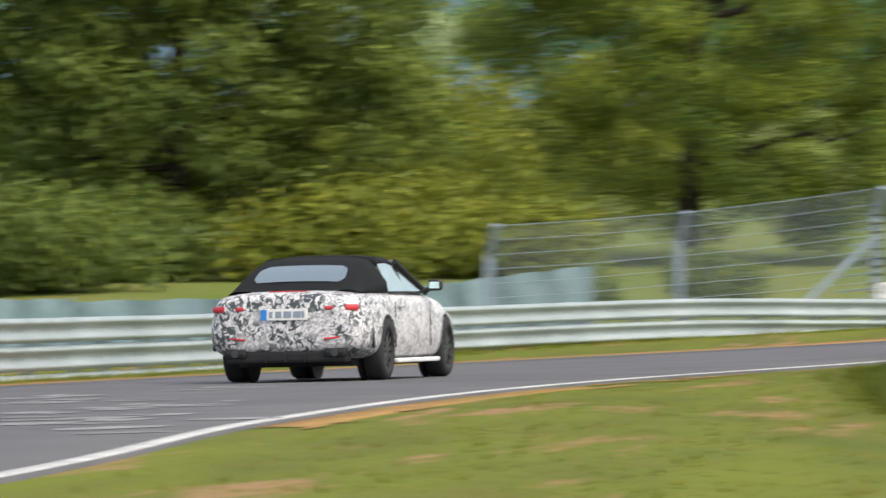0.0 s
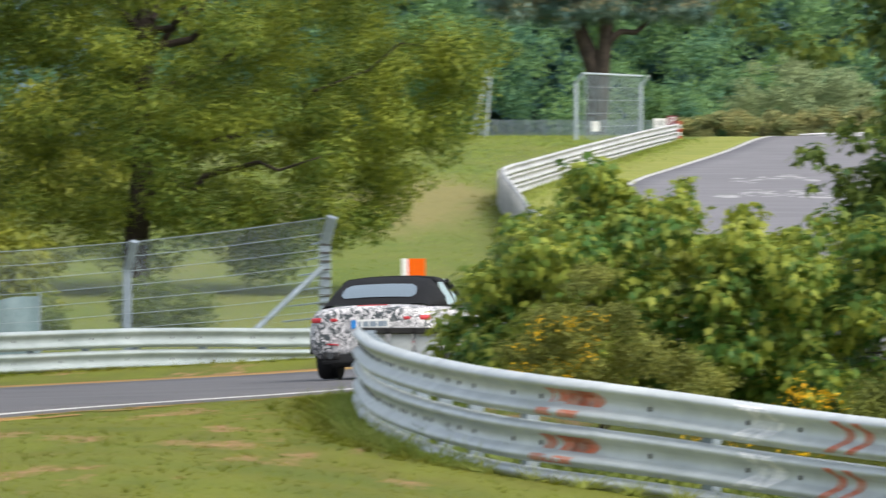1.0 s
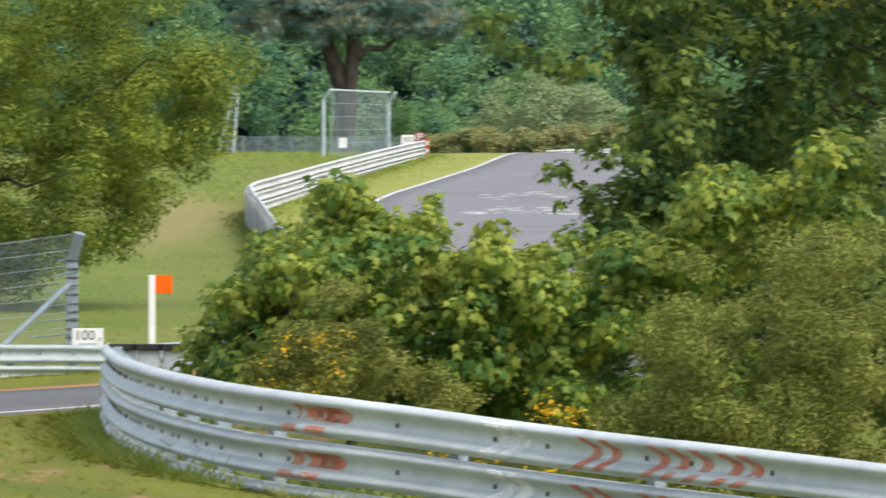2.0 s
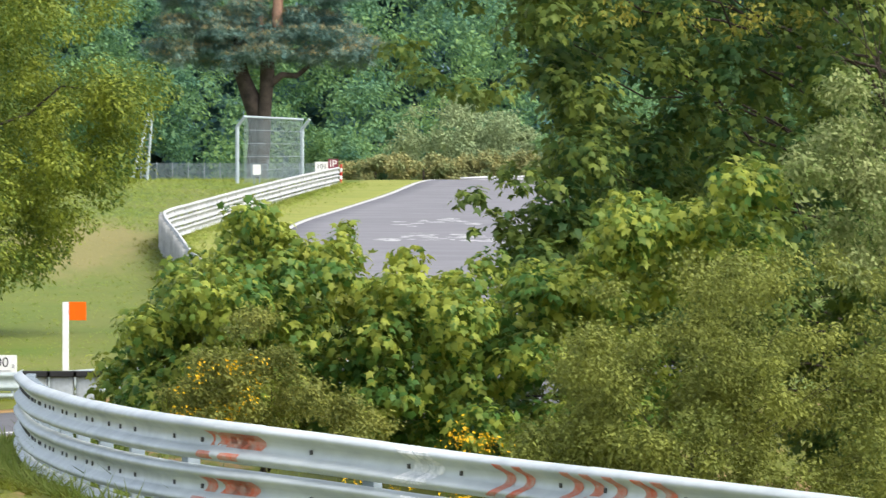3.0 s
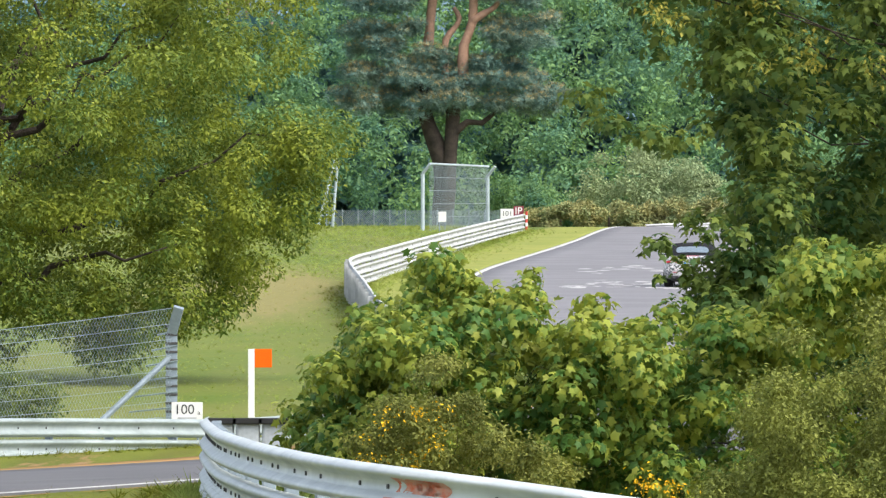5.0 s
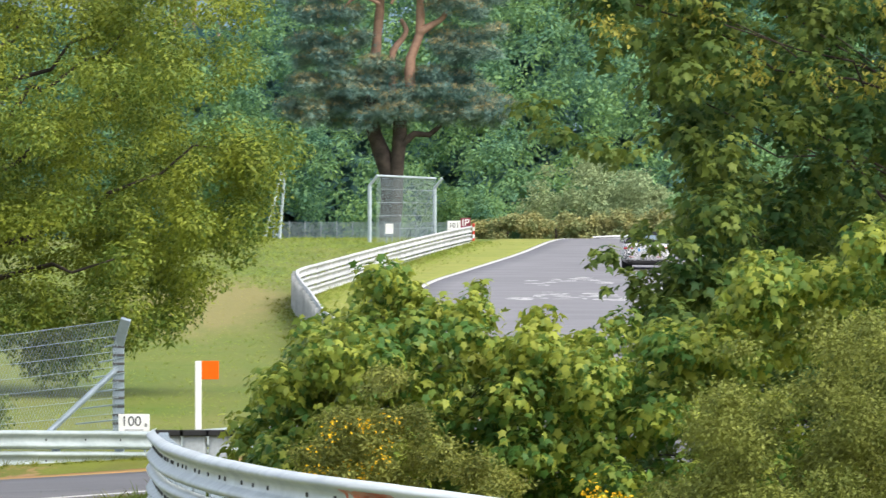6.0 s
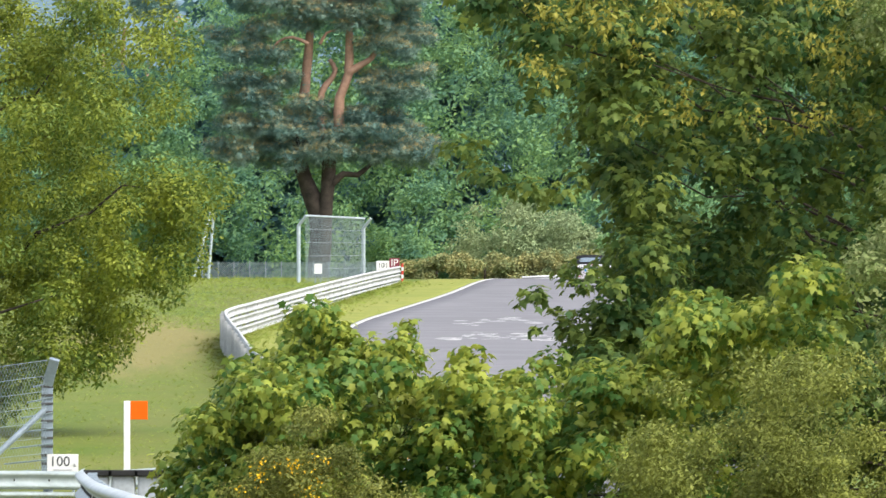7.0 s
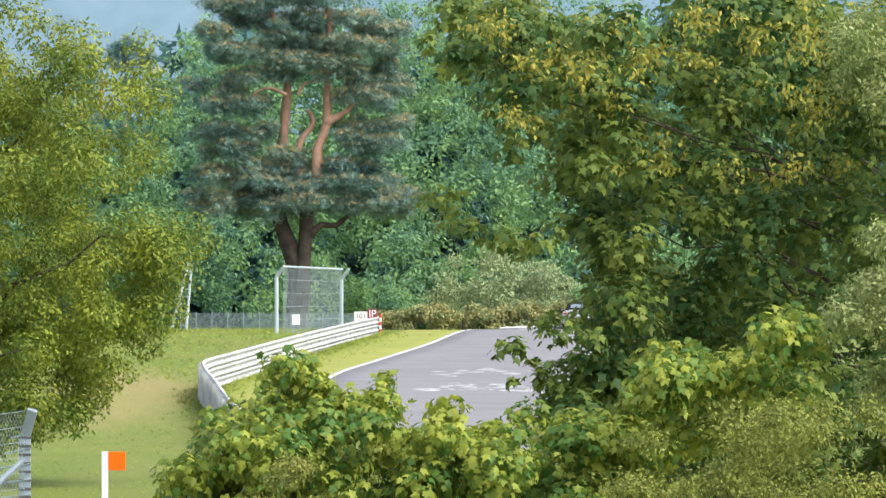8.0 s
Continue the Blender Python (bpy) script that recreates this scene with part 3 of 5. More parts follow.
def bushes():
    rng = np.random.default_rng(21)
    # maple bush behind the inner barrier
    cl = view_clumps(rng, [(570, 560, 660, 700, 9), (640, 480, 720, 690, 12), (710, 420, 800, 690, 16), (790, 380, 860, 690, 15), (815, 312, 850, 380, 3), (950, 355, 985, 440, 3),
                           (860, 440, 960, 700, 14), (960, 470, 1040, 700, 12), (1030, 450, 1110, 720, 14), (1100, 420, 1200, 720, 16), (1180, 400, 1300, 720, 16), (1290, 430, 1420, 720, 20), (1410, 500, 1570, 720, 20), (720, 470, 1010, 690, 16), (1470, 270, 1590, 460, 15), (1580, 240, 1720, 420, 13), (1420, 350, 1500, 480, 8), (690, 430, 760, 480, 4), (860, 380, 920, 420, 3), (1010, 440, 1100, 480, 5)], 84, 1.6, 0.27)
    cl += view_clumps(rng, [(812, 308, 852, 385, 7), (960, 335, 998, 430, 8), (868, 345, 900, 400, 4), (755, 395, 800, 440, 4), (690, 400, 730, 440, 3), (1085, 380, 1110, 430, 3)], 84, 0.5, 0.14)
    b = place(850, 700, 85)
    tree("maple_bush", "leafy maple bush with pale green lobed leaves behind the barrier", 3, (b.x, 85, gz(b.x, 85)), (b.x, 85, gz(b.x, 85) + 1.0), 0.06, cl, 34000, 0.098, "maple", M_LEAF["maple"], M_BARK, category="bush", shell=0.7, droop=0.9, spread=0.6)
    leaf_tips(rng, cl, 260)
    # tree on the right
    cl = view_clumps(rng, [(1120, -340, 1250, -220, 12), (1210, -340, 1380, -110, 26), (1310, -130, 1450, 100, 26), (1370, 100, 1440, 250, 12),
                           (1400, -340, 2000, 120, 90), (1400, 110, 2000, 500, 66), (1350, 280, 1420, 340, 5), (1270, 380, 1420, 480, 16)], 90, 2.4, 0.32)
    cl += view_clumps(rng, [(1045, 10, 1120, 40, 6), (1100, 40, 1190, 80, 7), (1170, 70, 1290, 115, 9), (1065, -260, 1130, -190, 6), (1190, -130, 1290, -60, 8), (1186, 280, 1238, 305, 4),
                            (1225, 305, 1290, 350, 6), (1330, 240, 1380, 270, 4), (1235, 340, 1300, 390, 5), (1275, 228, 1330, 245, 3), (1330, 250, 1400, 300, 8), (1285, 235, 1350, 330, 10)], 88, 0.8, 0.13)
    cl += view_clumps(rng, [(1200, 500, 1420, 800, 18), (980, 600, 1420, 800, 18), (1560, 480, 2000, 720, 24), (1420, 120, 1700, 520, 40), (1700, 120, 2000, 520, 26), (1330, 480, 2000, 800, 30), (1530, -340, 2000, 140, 80)], 94.5, 1.4, 0.4)
    cl += view_clumps(rng, [(1450, 300, 2000, 520, 40), (1300, 335, 1400, 400, 8), (1760, -260, 1960, -60, 10)], 88, 0.8, 0.26)
    b = place(2100, 600, 92)
    tree("maple_tree", "tall maple tree with dense green crown reaching over the bushes", 4, (b.x, 92, gz(b.x, 92)), (b.x, 92, gz(b.x, 92) + 5), 0.22, cl, 66000, 0.108, "maple", M_LEAF["right"], M_BARK, limbs=30, shell=0.85, droop=0.5, spread=0.45, up=1.1)
    seeds = np.array(view_clumps(rng, [(1130, -340, 1900, -110, 60), (1400, -110, 1900, 0, 10)], 88.5, 1.5, 0.2))
    maple = bpy.data.objects["maple_tree"]
    seeds[:, :3] -= np.array(maple.location)
    pts, d = clump_points(rng, seeds, 3200, 0.9)
    scatter("seed_cluster", rng, pts, d * 0.3, 0.075, "oval", M_LEAF["seed"], maple, 1.5)["kind"] = "stuff"
    cl = view_clumps(rng, [(1810, -340, 2010, -120, 26), (1840, 90, 2010, 270, 20), (1780, 175, 1850, 260, 6), (1850, 250, 2010, 420, 16)], 83, 0.8, 0.24)
    b = place(2030, 700, 84)
    tree("hawthorn_bush", "tall pale green hawthorn with whitish blossom", 15, (b.x, 84, gz(b.x, 84)), (b.x, 84, gz(b.x, 84) + 3), 0.08, cl, 26000, 0.06, "oval", M_LEAF["pale"], M_BARK, category="bush", limbs=31, shell=0.9)
    cl = view_clumps(rng, [(1290, 660, 1400, 880, 14), (1360, 560, 1480, 880, 24), (1400, 440, 1640, 880, 50), (1600, 400, 1990, 900, 84), (1600, 540, 1760, 660, 16)], 76, 1.5, 0.24)
    b = place(1600, 800, 76)
    tree("willow_bush", "fine-leaved olive green bush behind the barrier", 5, (b.x, 76, gz(b.x, 76)), (b.x, 76, gz(b.x, 76) + 0.8), 0.05, cl, 95000, 0.047, "oval", M_LEAF["fine"], M_BARK, category="bush", limbs=30, shell=0.9)
    cl = view_clumps(rng, [(680, 620, 760, 700, 9), (725, 575, 790, 690, 11), (780, 600, 850, 700, 9), (800, 490, 840, 620, 5), (840, 560, 900, 690, 8), (890, 630, 1000, 720, 12), (980, 670, 1060, 720, 5)], 80.5, 0.9, 0.17)
    b = place(850, 740, 81)
    broom = tree("broom_bush", "broom bush with small leaves and yellow flowers", 6, (b.x, 81, gz(b.x, 81)), (b.x, 81, gz(b.x, 81) + 0.5), 0.04, cl, 20000, 0.045, "oval", M_LEAF["broom"], M_BARK, category="bush", limbs=20, shell=0.9)
    rel = np.array(view_clumps(rng, [(690, 570, 850, 690, 16)], 79.6, 0.5, 0.12))
    rel[:, :3] -= np.array(broom.location)
    pts, d = clump_points(rng, rel, 320, 0.9)
    scatter("blossoms", rng, pts, d, 0.035, "oval", M_LEAF["yellow"], broom)["kind"] = "stuff"
    # yellow flowers close behind the barrier
    for k, (u, v, n) in enumerate([(1195, 712, 16), (1245, 722, 12), (1010, 788, 8), (1200, 815, 14), (1085, 800, 6)]):
        p = place(u, v, 64.5)
        foot = gz(p.x, 64.5)
        t = group("yellow_flower", "stem with bright yellow blossoms beside the barrier", "flower", (p.x, 64.5, foot), "yellow flowers")
        bm = bmesh.new()
        for j in range(3):
            rod(bm, (0, 0, -0.02), (rng.uniform(-0.06, 0.06), 0, p.z - foot), 0.006, 0.003, 5)
        part("stem", bm, M_LEAF["grass"], t)
        pts = rng.normal(0, 1, (n * 4, 3)) * (0.055, 0.04, 0.05) + (0, 0, p.z - foot)
        scatter("blossoms", rng, pts, rng.normal(0, 1, pts.shape), 0.035, "oval", M_LEAF["yellow"], t)["kind"] = "stuff"


bushes()


def pine(u, v, d, seed, height, wide, low, n, label, tiers=34):
    """A pine: bare forked reddish trunks and flat tiers of needles."""
    rng = np.random.default_rng(seed)
    b = place(u, v, d)
    base = np.array((b.x, d, gz(b.x, d)))
    t = group("pine_tree", label, "tree", tuple(base), "pines")
    r = height * 0.028
    bm = bmesh.new()
    limb(bm, rng, (0, 0, -0.3), (0.3, 0, height * 0.28), r, r * 0.75, 5, 0.02)
    part("trunk", bm, M_BARK, t)
    forks = [((0.2, 0, height * 0.22), (-wide * 0.12, -0.6, height * 0.86)), ((0.3, 0, height * 0.24), (wide * 0.17, -0.9, height * 0.92)), ((0.1, 0, height * 0.34), (wide * 0.02, 0.3, height * 0.62))]
    for a, e in forks:
        bm = bmesh.new()
        limb(bm, rng, a, e, r * 0.52, r * 0.22, 10, 0.025)
        part("limb", bm, M_PINEBARK, t)
    cl = []
    for i in range(tiers):
        f = rng.choice([rng.uniform(low, low + 0.17), rng.uniform(min(low + 0.17, 0.6), 0.66), rng.uniform(0.64, 1.0)], p=[0.40, 0.14, 0.46])
        reach = wide * (0.5 if f < 0.9 else 0.3) * (rng.uniform(0.1, 1.0) if f < low + 0.17 or f > 0.66 else rng.uniform(0.75, 1.0))
        a = rng.uniform(0, 6.28)
        c = np.array((math.cos(a) * reach, math.sin(a) * reach, f * height))
        cl.append((*c, wide * 0.14, wide * 0.14, height * 0.035))
        if i % 4 == 0:
            bm = bmesh.new()
            limb(bm, rng, (rng.uniform(-0.3, 0.6), 0, f * height - 1.1), c, r * 0.07, r * 0.02, 5, 0.09)
            part("limb", bm, M_PINEBARK, t)
    pts, o = clump_points(rng, cl, n, 0.8)
    scatter("crown", rng, pts, o * 0.4 + np.array([0, 0, 0.6]), 0.40, "tuft", M_LEAF["pine"], t, -0.2)["kind"] = "stuff"
    return t


def old_pine():
    """The large pine: two stems from one foot, a low skirt of needle tiers, three bare reddish stems above it, and a broad flat head."""
    rng = np.random.default_rng(7)
    d = 425
    b = place(834, 250, d)
    base = np.array((b.x, d, gz(b.x, d)))
    t = group("pine_tree", "tall old pine with reddish upper trunks", "tree", tuple(base), "pines")

    def stem(name, rows, r0, r1, mat, back=0.0):
        pts = spline([(*(place(u, v, d + back) - Vector(base)),) for u, v in rows], 0.35)
        way = np.gradient(pts, axis=0)
        way /= np.linalg.norm(way, axis=1)[:, None]
        one = np.cross(way, (0, 1.0, 0))
        one /= np.linalg.norm(one, axis=1)[:, None]
        two = np.cross(way, one)
        r = np.linspace(r0, r1, len(pts)) * (1 + 0.08 * np.sin(np.arange(len(pts)) * 1.7))
        a = np.arange(10) / 10 * 2 * math.pi
        v = pts[:, None] + r[:, None, None] * (np.cos(a)[None, :, None] * one[:, None] + np.sin(a)[None, :, None] * two[:, None])
        k = (np.arange(len(pts) - 1)[:, None] * 10 + np.arange(10)[None]).ravel()
        nxt = (np.arange(len(pts) - 1)[:, None] * 10 + (np.arange(10)[None] + 1) % 10).ravel()
        smooth(fast(name, v.reshape(-1, 3), np.stack([k, nxt, nxt + 10, k + 10], 1), mat, t))

    stem("trunk", [(836, 262), (836, 200), (834, 140), (812, 80), (803, 40), (806, -40)], 0.54, 0.32, M_BARK)
    stem("trunk", [(842, 230), (847, 150), (853, 80), (856, 30), (872, -10)], 0.40, 0.30, M_BARK, -0.3)
    stem("limb", [(851, 95), (880, 70), (905, 72), (930, 50)], 0.2, 0.1, M_BARK, -0.4)
    stem("limb", [(806, -40), (812, -85), (815, -120), (820, -177), (816, -240), (790, -310)], 0.28, 0.15, M_PINEBARK)
    stem("limb", [(872, -10), (873, -65), (889, -108), (890, -180), (895, -250), (890, -330)], 0.28, 0.14, M_PINEBARK, -0.3)
    stem("limb", [(842, 10), (840, -30), (841, -75), (858, -98), (865, -115), (855, -133)], 0.20, 0.11, M_PINEBARK, -0.2)
    stem("limb", [(889, -110), (912, -124), (928, -134), (938, -150)], 0.2, 0.11, M_PINEBARK, -0.4)
    stem("limb", [(818, -160), (790, -172), (765, -165), (745, -140)], 0.09, 0.05, M_PINEBARK, -1.2)
    stem("limb", [(838, -160), (850, -180), (868, -185)], 0.08, 0.05, M_PINEBARK, -1.0)
    # tiers: (u, v, half width, half thickness), each a row of flat pads
    tiers = [(760, 45, 90, 11), (700, 25, 60, 10), (860, 30, 80, 13), (960, 40, 75, 12), (1000, 20, 45, 9), (730, -10, 75, 10), (830, 0, 75, 12), (925, -5, 80, 13), (690, -20, 40, 9),
             (780, -45, 60, 11), (920, -35, 55, 12), (850, -30, 55, 8), (725, -60, 55, 8), (745, -95, 55, 8), (700, -95, 40, 8), (960, -70, 55, 11), (985, -105, 50, 10), (940, -95, 30, 9),
             (950, -150, 60, 12), (730, -140, 65, 9), (985, -180, 50, 11), (690, -170, 45, 9), (770, -195, 55, 9), (860, -215, 70, 10), (940, -205, 75, 13), (740, -235, 75, 11), (840, -250, 90, 12),
             (950, -245, 75, 12), (700, -270, 45, 9), (790, -285, 80, 12), (900, -290, 85, 12), (985, -275, 40, 9), (740, -320, 60, 10), (860, -335, 90, 12), (800, -365, 70, 11), (920, -370, 60, 11), (860, -400, 70, 11)]
    cl = []
    for u, v, w, h in tiers:
        for i in range(max(7, int(w / 4.2))):
            a = rng.uniform(0, 6.283)
            r = rng.uniform(0.1, 1.0) ** 0.6
            p = place(u + 1.12 * w * r * math.cos(a), v + rng.uniform(-h, h) * 1.1, d + w * 0.028 * r * math.sin(a)) - Vector(base)
            k = rng.uniform(0.6, 1.1)
            cl.append((*p, 0.8 * k, 0.8 * k, 0.42 * k))
    pts, o = clump_points(rng, cl, 46000, 0.8)
    scatter("crown", rng, pts, o * 0.6 + np.array([0, 0, 0.4]), 0.36, "tuft", M_LEAF["pine"], t, -0.3)["kind"] = "stuff"
    # warm-coloured tufts, kept to the upper faces of the pads
    pts, o = clump_points(rng, cl, 60000, 0.25)
    tip = o[:, 2] > 0.35
    scatter("young_shoots", rng, pts[tip], o[tip] * 0.5 + np.array([0, 0, 0.5]), 0.24, "tuft", M_LEAF["warm_tip"], t, -0.9)["kind"] = "stuff"


def far_woods():
    rng = np.random.default_rng(31)
    old_pine()
    pine(560, 250, 520, 8, 20, 6, 0.45, 12000, "dark pine rising over the woodland", 30)
    pine(470, 250, 560, 9, 21.5, 5, 0.5, 8000, "dark pine rising over the woodland", 24)
    wood = group("forest", "dense mixed woodland on the crest", "forest", kind="stuff")
    cl = []
    spots = [(-24 + 1.0 * k + rng.uniform(-0.6, 0.6), rng.uniform(441, 447), rng.uniform(3.0, 7.0), rng.uniform(1.6, 2.4)) for k in range(56)]
    spots += [(-24 + 1.25 * k + rng.uniform(-0.8, 0.8), rng.uniform(448, 456), rng.uniform(8.0, 12.0), rng.uniform(2.0, 3.2)) for k in range(45)]
    spots += [(-24 + 1.4 * k + rng.uniform(-0.8, 0.8), rng.uniform(457, 466), rng.uniform(12.0, 15.0), rng.uniform(2.4, 3.6)) for k in range(40)]
    spots += [(rng.uniform(-6, 32), rng.uniform(462, 472), rng.uniform(15.0, 18.0), rng.uniform(2.4, 3.4)) for k in range(40)]
    spots += [(rng.uniform(-4, 32), rng.uniform(472, 480), rng.uniform(18.0, 20.5), rng.uniform(2.4, 3.4)) for k in range(26)]
    spots += [(rng.uniform(-75, -38), rng.uniform(440, 470), rng.uniform(5, 14), rng.uniform(2.4, 3.6)) for k in range(34)]
    spots += [(rng.uniform(-29, -23), rng.uniform(440, 470), rng.uniform(4, 10), rng.uniform(2.0, 3.0)) for k in range(8)]
    spots += [(rng.uniform(-40, -23), rng.uniform(440, 470), rng.uniform(5, 12), rng.uniform(2.4, 3.2)) for k in range(18)]
    for x, y, top, r in spots:      # one rounded crown each, set with small clumps
        for i in range(26):
            q = rng.normal(size=3)
            q /= np.linalg.norm(q)
            q[1] = -abs(q[1])
            f = rng.uniform(0.75, 1.0)
            k = rng.uniform(0.45, 0.8)
            cl.append((x + q[0] * r * f, y + q[1] * r * f, gz(x, y) + max(0.3, top - r + q[2] * r * 1.15 * f), k, k, k * 0.7))
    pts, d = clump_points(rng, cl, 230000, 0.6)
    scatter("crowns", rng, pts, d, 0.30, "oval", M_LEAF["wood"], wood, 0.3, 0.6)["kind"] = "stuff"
    # thicket added to close the wood behind the crowns; dark blue-green paints hazy shade
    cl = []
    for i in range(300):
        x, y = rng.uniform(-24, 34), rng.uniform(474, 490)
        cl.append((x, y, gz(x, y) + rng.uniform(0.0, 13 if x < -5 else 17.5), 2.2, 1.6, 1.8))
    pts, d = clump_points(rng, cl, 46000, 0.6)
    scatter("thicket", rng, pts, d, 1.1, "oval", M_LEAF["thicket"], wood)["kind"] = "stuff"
    # rounded shrubs on the crest, beside the track
    for k, (u, d, w, h, m) in enumerate([(1180, 432, 3.6, 5.0, "olive"), (1290, 436, 2.6, 3.0, "olive"), (1060, 436, 2.2, 2.6, "wood"), (1130, 418, 2.2, 1.5, "scrub"), (1230, 418, 2.2, 1.4, "scrub"),
                                         (1045, 420, 2.2, 1.4, "scrub"), (1320, 420, 2.0, 1.5, "scrub"), (960, 430, 2.0, 3.0, "wood"), (1400, 425, 3.0, 3.0, "wood"), (1520, 425, 3.0, 4.0, "wood")]):
        b = place(u, 250, d)
        base = (b.x, d, gz(b.x, d))
        cl = crown_clumps(rng, (b.x, d, base[2] + h * 0.45), (w, w * 0.8, h * 0.55), 22 if h < 4 else 80, 0.5 * min(1, h / 2) * (1 if h < 4 else 1.3))
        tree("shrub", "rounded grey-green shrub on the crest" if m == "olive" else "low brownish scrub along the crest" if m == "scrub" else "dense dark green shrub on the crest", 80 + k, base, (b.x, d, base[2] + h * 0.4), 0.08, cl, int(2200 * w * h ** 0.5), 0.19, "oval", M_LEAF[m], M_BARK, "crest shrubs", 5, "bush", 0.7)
    # wooded ridge; distance haze is put into its blue base colour
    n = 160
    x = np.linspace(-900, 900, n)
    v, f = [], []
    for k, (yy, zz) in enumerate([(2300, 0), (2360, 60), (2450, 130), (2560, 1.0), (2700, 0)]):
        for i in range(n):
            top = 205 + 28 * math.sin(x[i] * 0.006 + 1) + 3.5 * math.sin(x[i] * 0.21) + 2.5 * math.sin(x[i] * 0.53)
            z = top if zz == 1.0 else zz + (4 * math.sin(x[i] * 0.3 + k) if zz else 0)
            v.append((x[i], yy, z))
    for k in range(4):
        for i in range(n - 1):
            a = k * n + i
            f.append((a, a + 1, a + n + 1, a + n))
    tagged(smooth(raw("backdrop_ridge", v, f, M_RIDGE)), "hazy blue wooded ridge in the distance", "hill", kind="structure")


far_woods()


def grasses():
    rng = np.random.default_rng(51)
    n = 26000
    x, y = rng.uniform(-9, 6.5, n), 38 + 72 * rng.random(n) ** 1.3
    near = np.interp(y, WAY[:, 1][:120], WAY[:, 0][:120]) + HALF + 0.25 - 0.33 * np.clip((y - 66) / 16, 0, 1)
    keep = x > near + rng.exponential(0.3, n)
    x, y = x[keep], y[keep]
    pts = np.stack([x, y, ground(x, y) - 0.01], 1)
    g = scatter("grass_tufts", rng, pts, np.tile((0, 0, 1.0), (len(x), 1)) * 0.1, 0.075, "tuft", M_LEAF["grass"], None, -1.6, 0.25)
    tagged(g, "short green grass beside the track", "grass", kind="stuff")
    # longer growth at the foot of the barriers
    out = []
    for line, facing, step in ((INNER, -1, 12), (INNER, 1, 10), (OUTER, 1, 14), (FAR, 1, 14), (FAR, -1, 14)):
        side = normals(line) * facing
        for j in range(step):
            o = 0.12 + 0.5 * rng.random(len(line))
            px, py = line[:, 0] + side[:, 0] * o + rng.normal(0, 0.2, len(line)), line[:, 1] + side[:, 1] * o + rng.normal(0, 0.2, len(line))
            out.append(np.stack([px, py, ground(px, py)], 1))
    pts = np.vstack(out)
    g = scatter("verge_grass", rng, pts, np.tile((0, 0, 0.1), (len(pts), 1)), 0.15, "tuft", M_LEAF["grass"], None, -1.8, 0.3)
    tagged(g, "long grass growing along the crash barriers", "grass", kind="stuff")
    # Row added behind the rail; dark leaf colour stands for shade between the beams.
    n = 1500
    k = rng.integers(0, len(INNER), n)
    o = normals(INNER)[k] * rng.uniform(0.25, 1.0, n)[:, None]
    pts = np.stack([INNER[k, 0] + o[:, 0], INNER[k, 1] + o[:, 1], ground(INNER[k, 0] + o[:, 0], INNER[k, 1] + o[:, 1])], 1)
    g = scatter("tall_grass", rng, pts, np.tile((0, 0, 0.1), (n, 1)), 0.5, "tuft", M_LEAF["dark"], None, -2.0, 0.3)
    tagged(g, "tall grass behind the crash barrier, coloured dark for shade", "grass", kind="stuff")
    n = 900
    k = rng.integers(18, len(INNER), n)
    o = -normals(INNER)[k] * rng.uniform(0.1, 0.35, n)[:, None]
    pts = np.stack([INNER[k, 0] + o[:, 0], INNER[k, 1] + o[:, 1], ground(INNER[k, 0] + o[:, 0], INNER[k, 1] + o[:, 1])], 1)
    g = scatter("verge_grass", rng, pts, np.tile((0, 0, 0.1), (n, 1)), 0.24, "tuft", M_LEAF["meadow"], None, -2.0, 0.3)
    tagged(g, "long grass at the foot of the crash barrier", "grass", kind="stuff")
    n = 5000
    k = rng.integers(8, len(FAR), n)
    o = normals(FAR)[k] * np.abs(rng.normal(0.15, 0.75, n))[:, None]
    pts = np.stack([FAR[k, 0] + o[:, 0], FAR[k, 1] + o[:, 1] + rng.uniform(-0.5, 0.5, n), ground(FAR[k, 0] + o[:, 0], FAR[k, 1])], 1)
    g = scatter("verge_grass", rng, pts, np.tile((0, 0, 0.1), (n, 1)), 0.2, "tuft", M_LEAF["meadow"], None, -1.8, 0.3)
    tagged(g, "long grass at the foot of the far barrier", "grass", kind="stuff")
    n = 15000
    x, y = rng.uniform(-13, 4, n), 402 - 120 * rng.random(n) ** 1.6
    edge = np.interp(y, FAR[:, 1], FAR[:, 0])
    x, y = x[x < edge - 0.2], y[x < edge - 0.2]
    pts = np.stack([x, y, ground(x, y)], 1)
    g = scatter("meadow_grass", rng, pts, np.tile((0, 0, 0.1), (len(pts), 1)), 0.2, "tuft", M_LEAF["meadow"], None, -1.6, 0.3)
    tagged(g, "long meadow grass below the crest", "grass", kind="stuff")
    n = 20000
    x, y = rng.uniform(-16, 4, n), 150 + 170 * rng.random(n)
    edge = np.where(y > 186, np.interp(y, FAR[:, 1], FAR[:, 0]), np.interp(y, WAY[:, 1], WAY[:, 0]) - HALF - 1)
    out = x < edge - 0.25
    x, y = x[out], y[out]
    dry = ((x + 4.7) / 2.9) ** 2 + ((y - 262) / 42) ** 2 + rng.normal(0, 0.25, len(x)) < 0.8
    for pick, key, label, tall in ((dry, "straw", "short withered grass in the meadow", 0.06), (~dry, "meadow", "green grass in the meadow", 0.10)):
        pts = np.stack([x[pick], y[pick], ground(x[pick], y[pick])], 1)
        g = scatter("meadow_grass", rng, pts, np.tile((0, 0, 0.1), (len(pts), 1)), tall, "tuft", M_LEAF[key], None, -1.6, 0.3)
        tagged(g, label, "grass", kind="stuff")
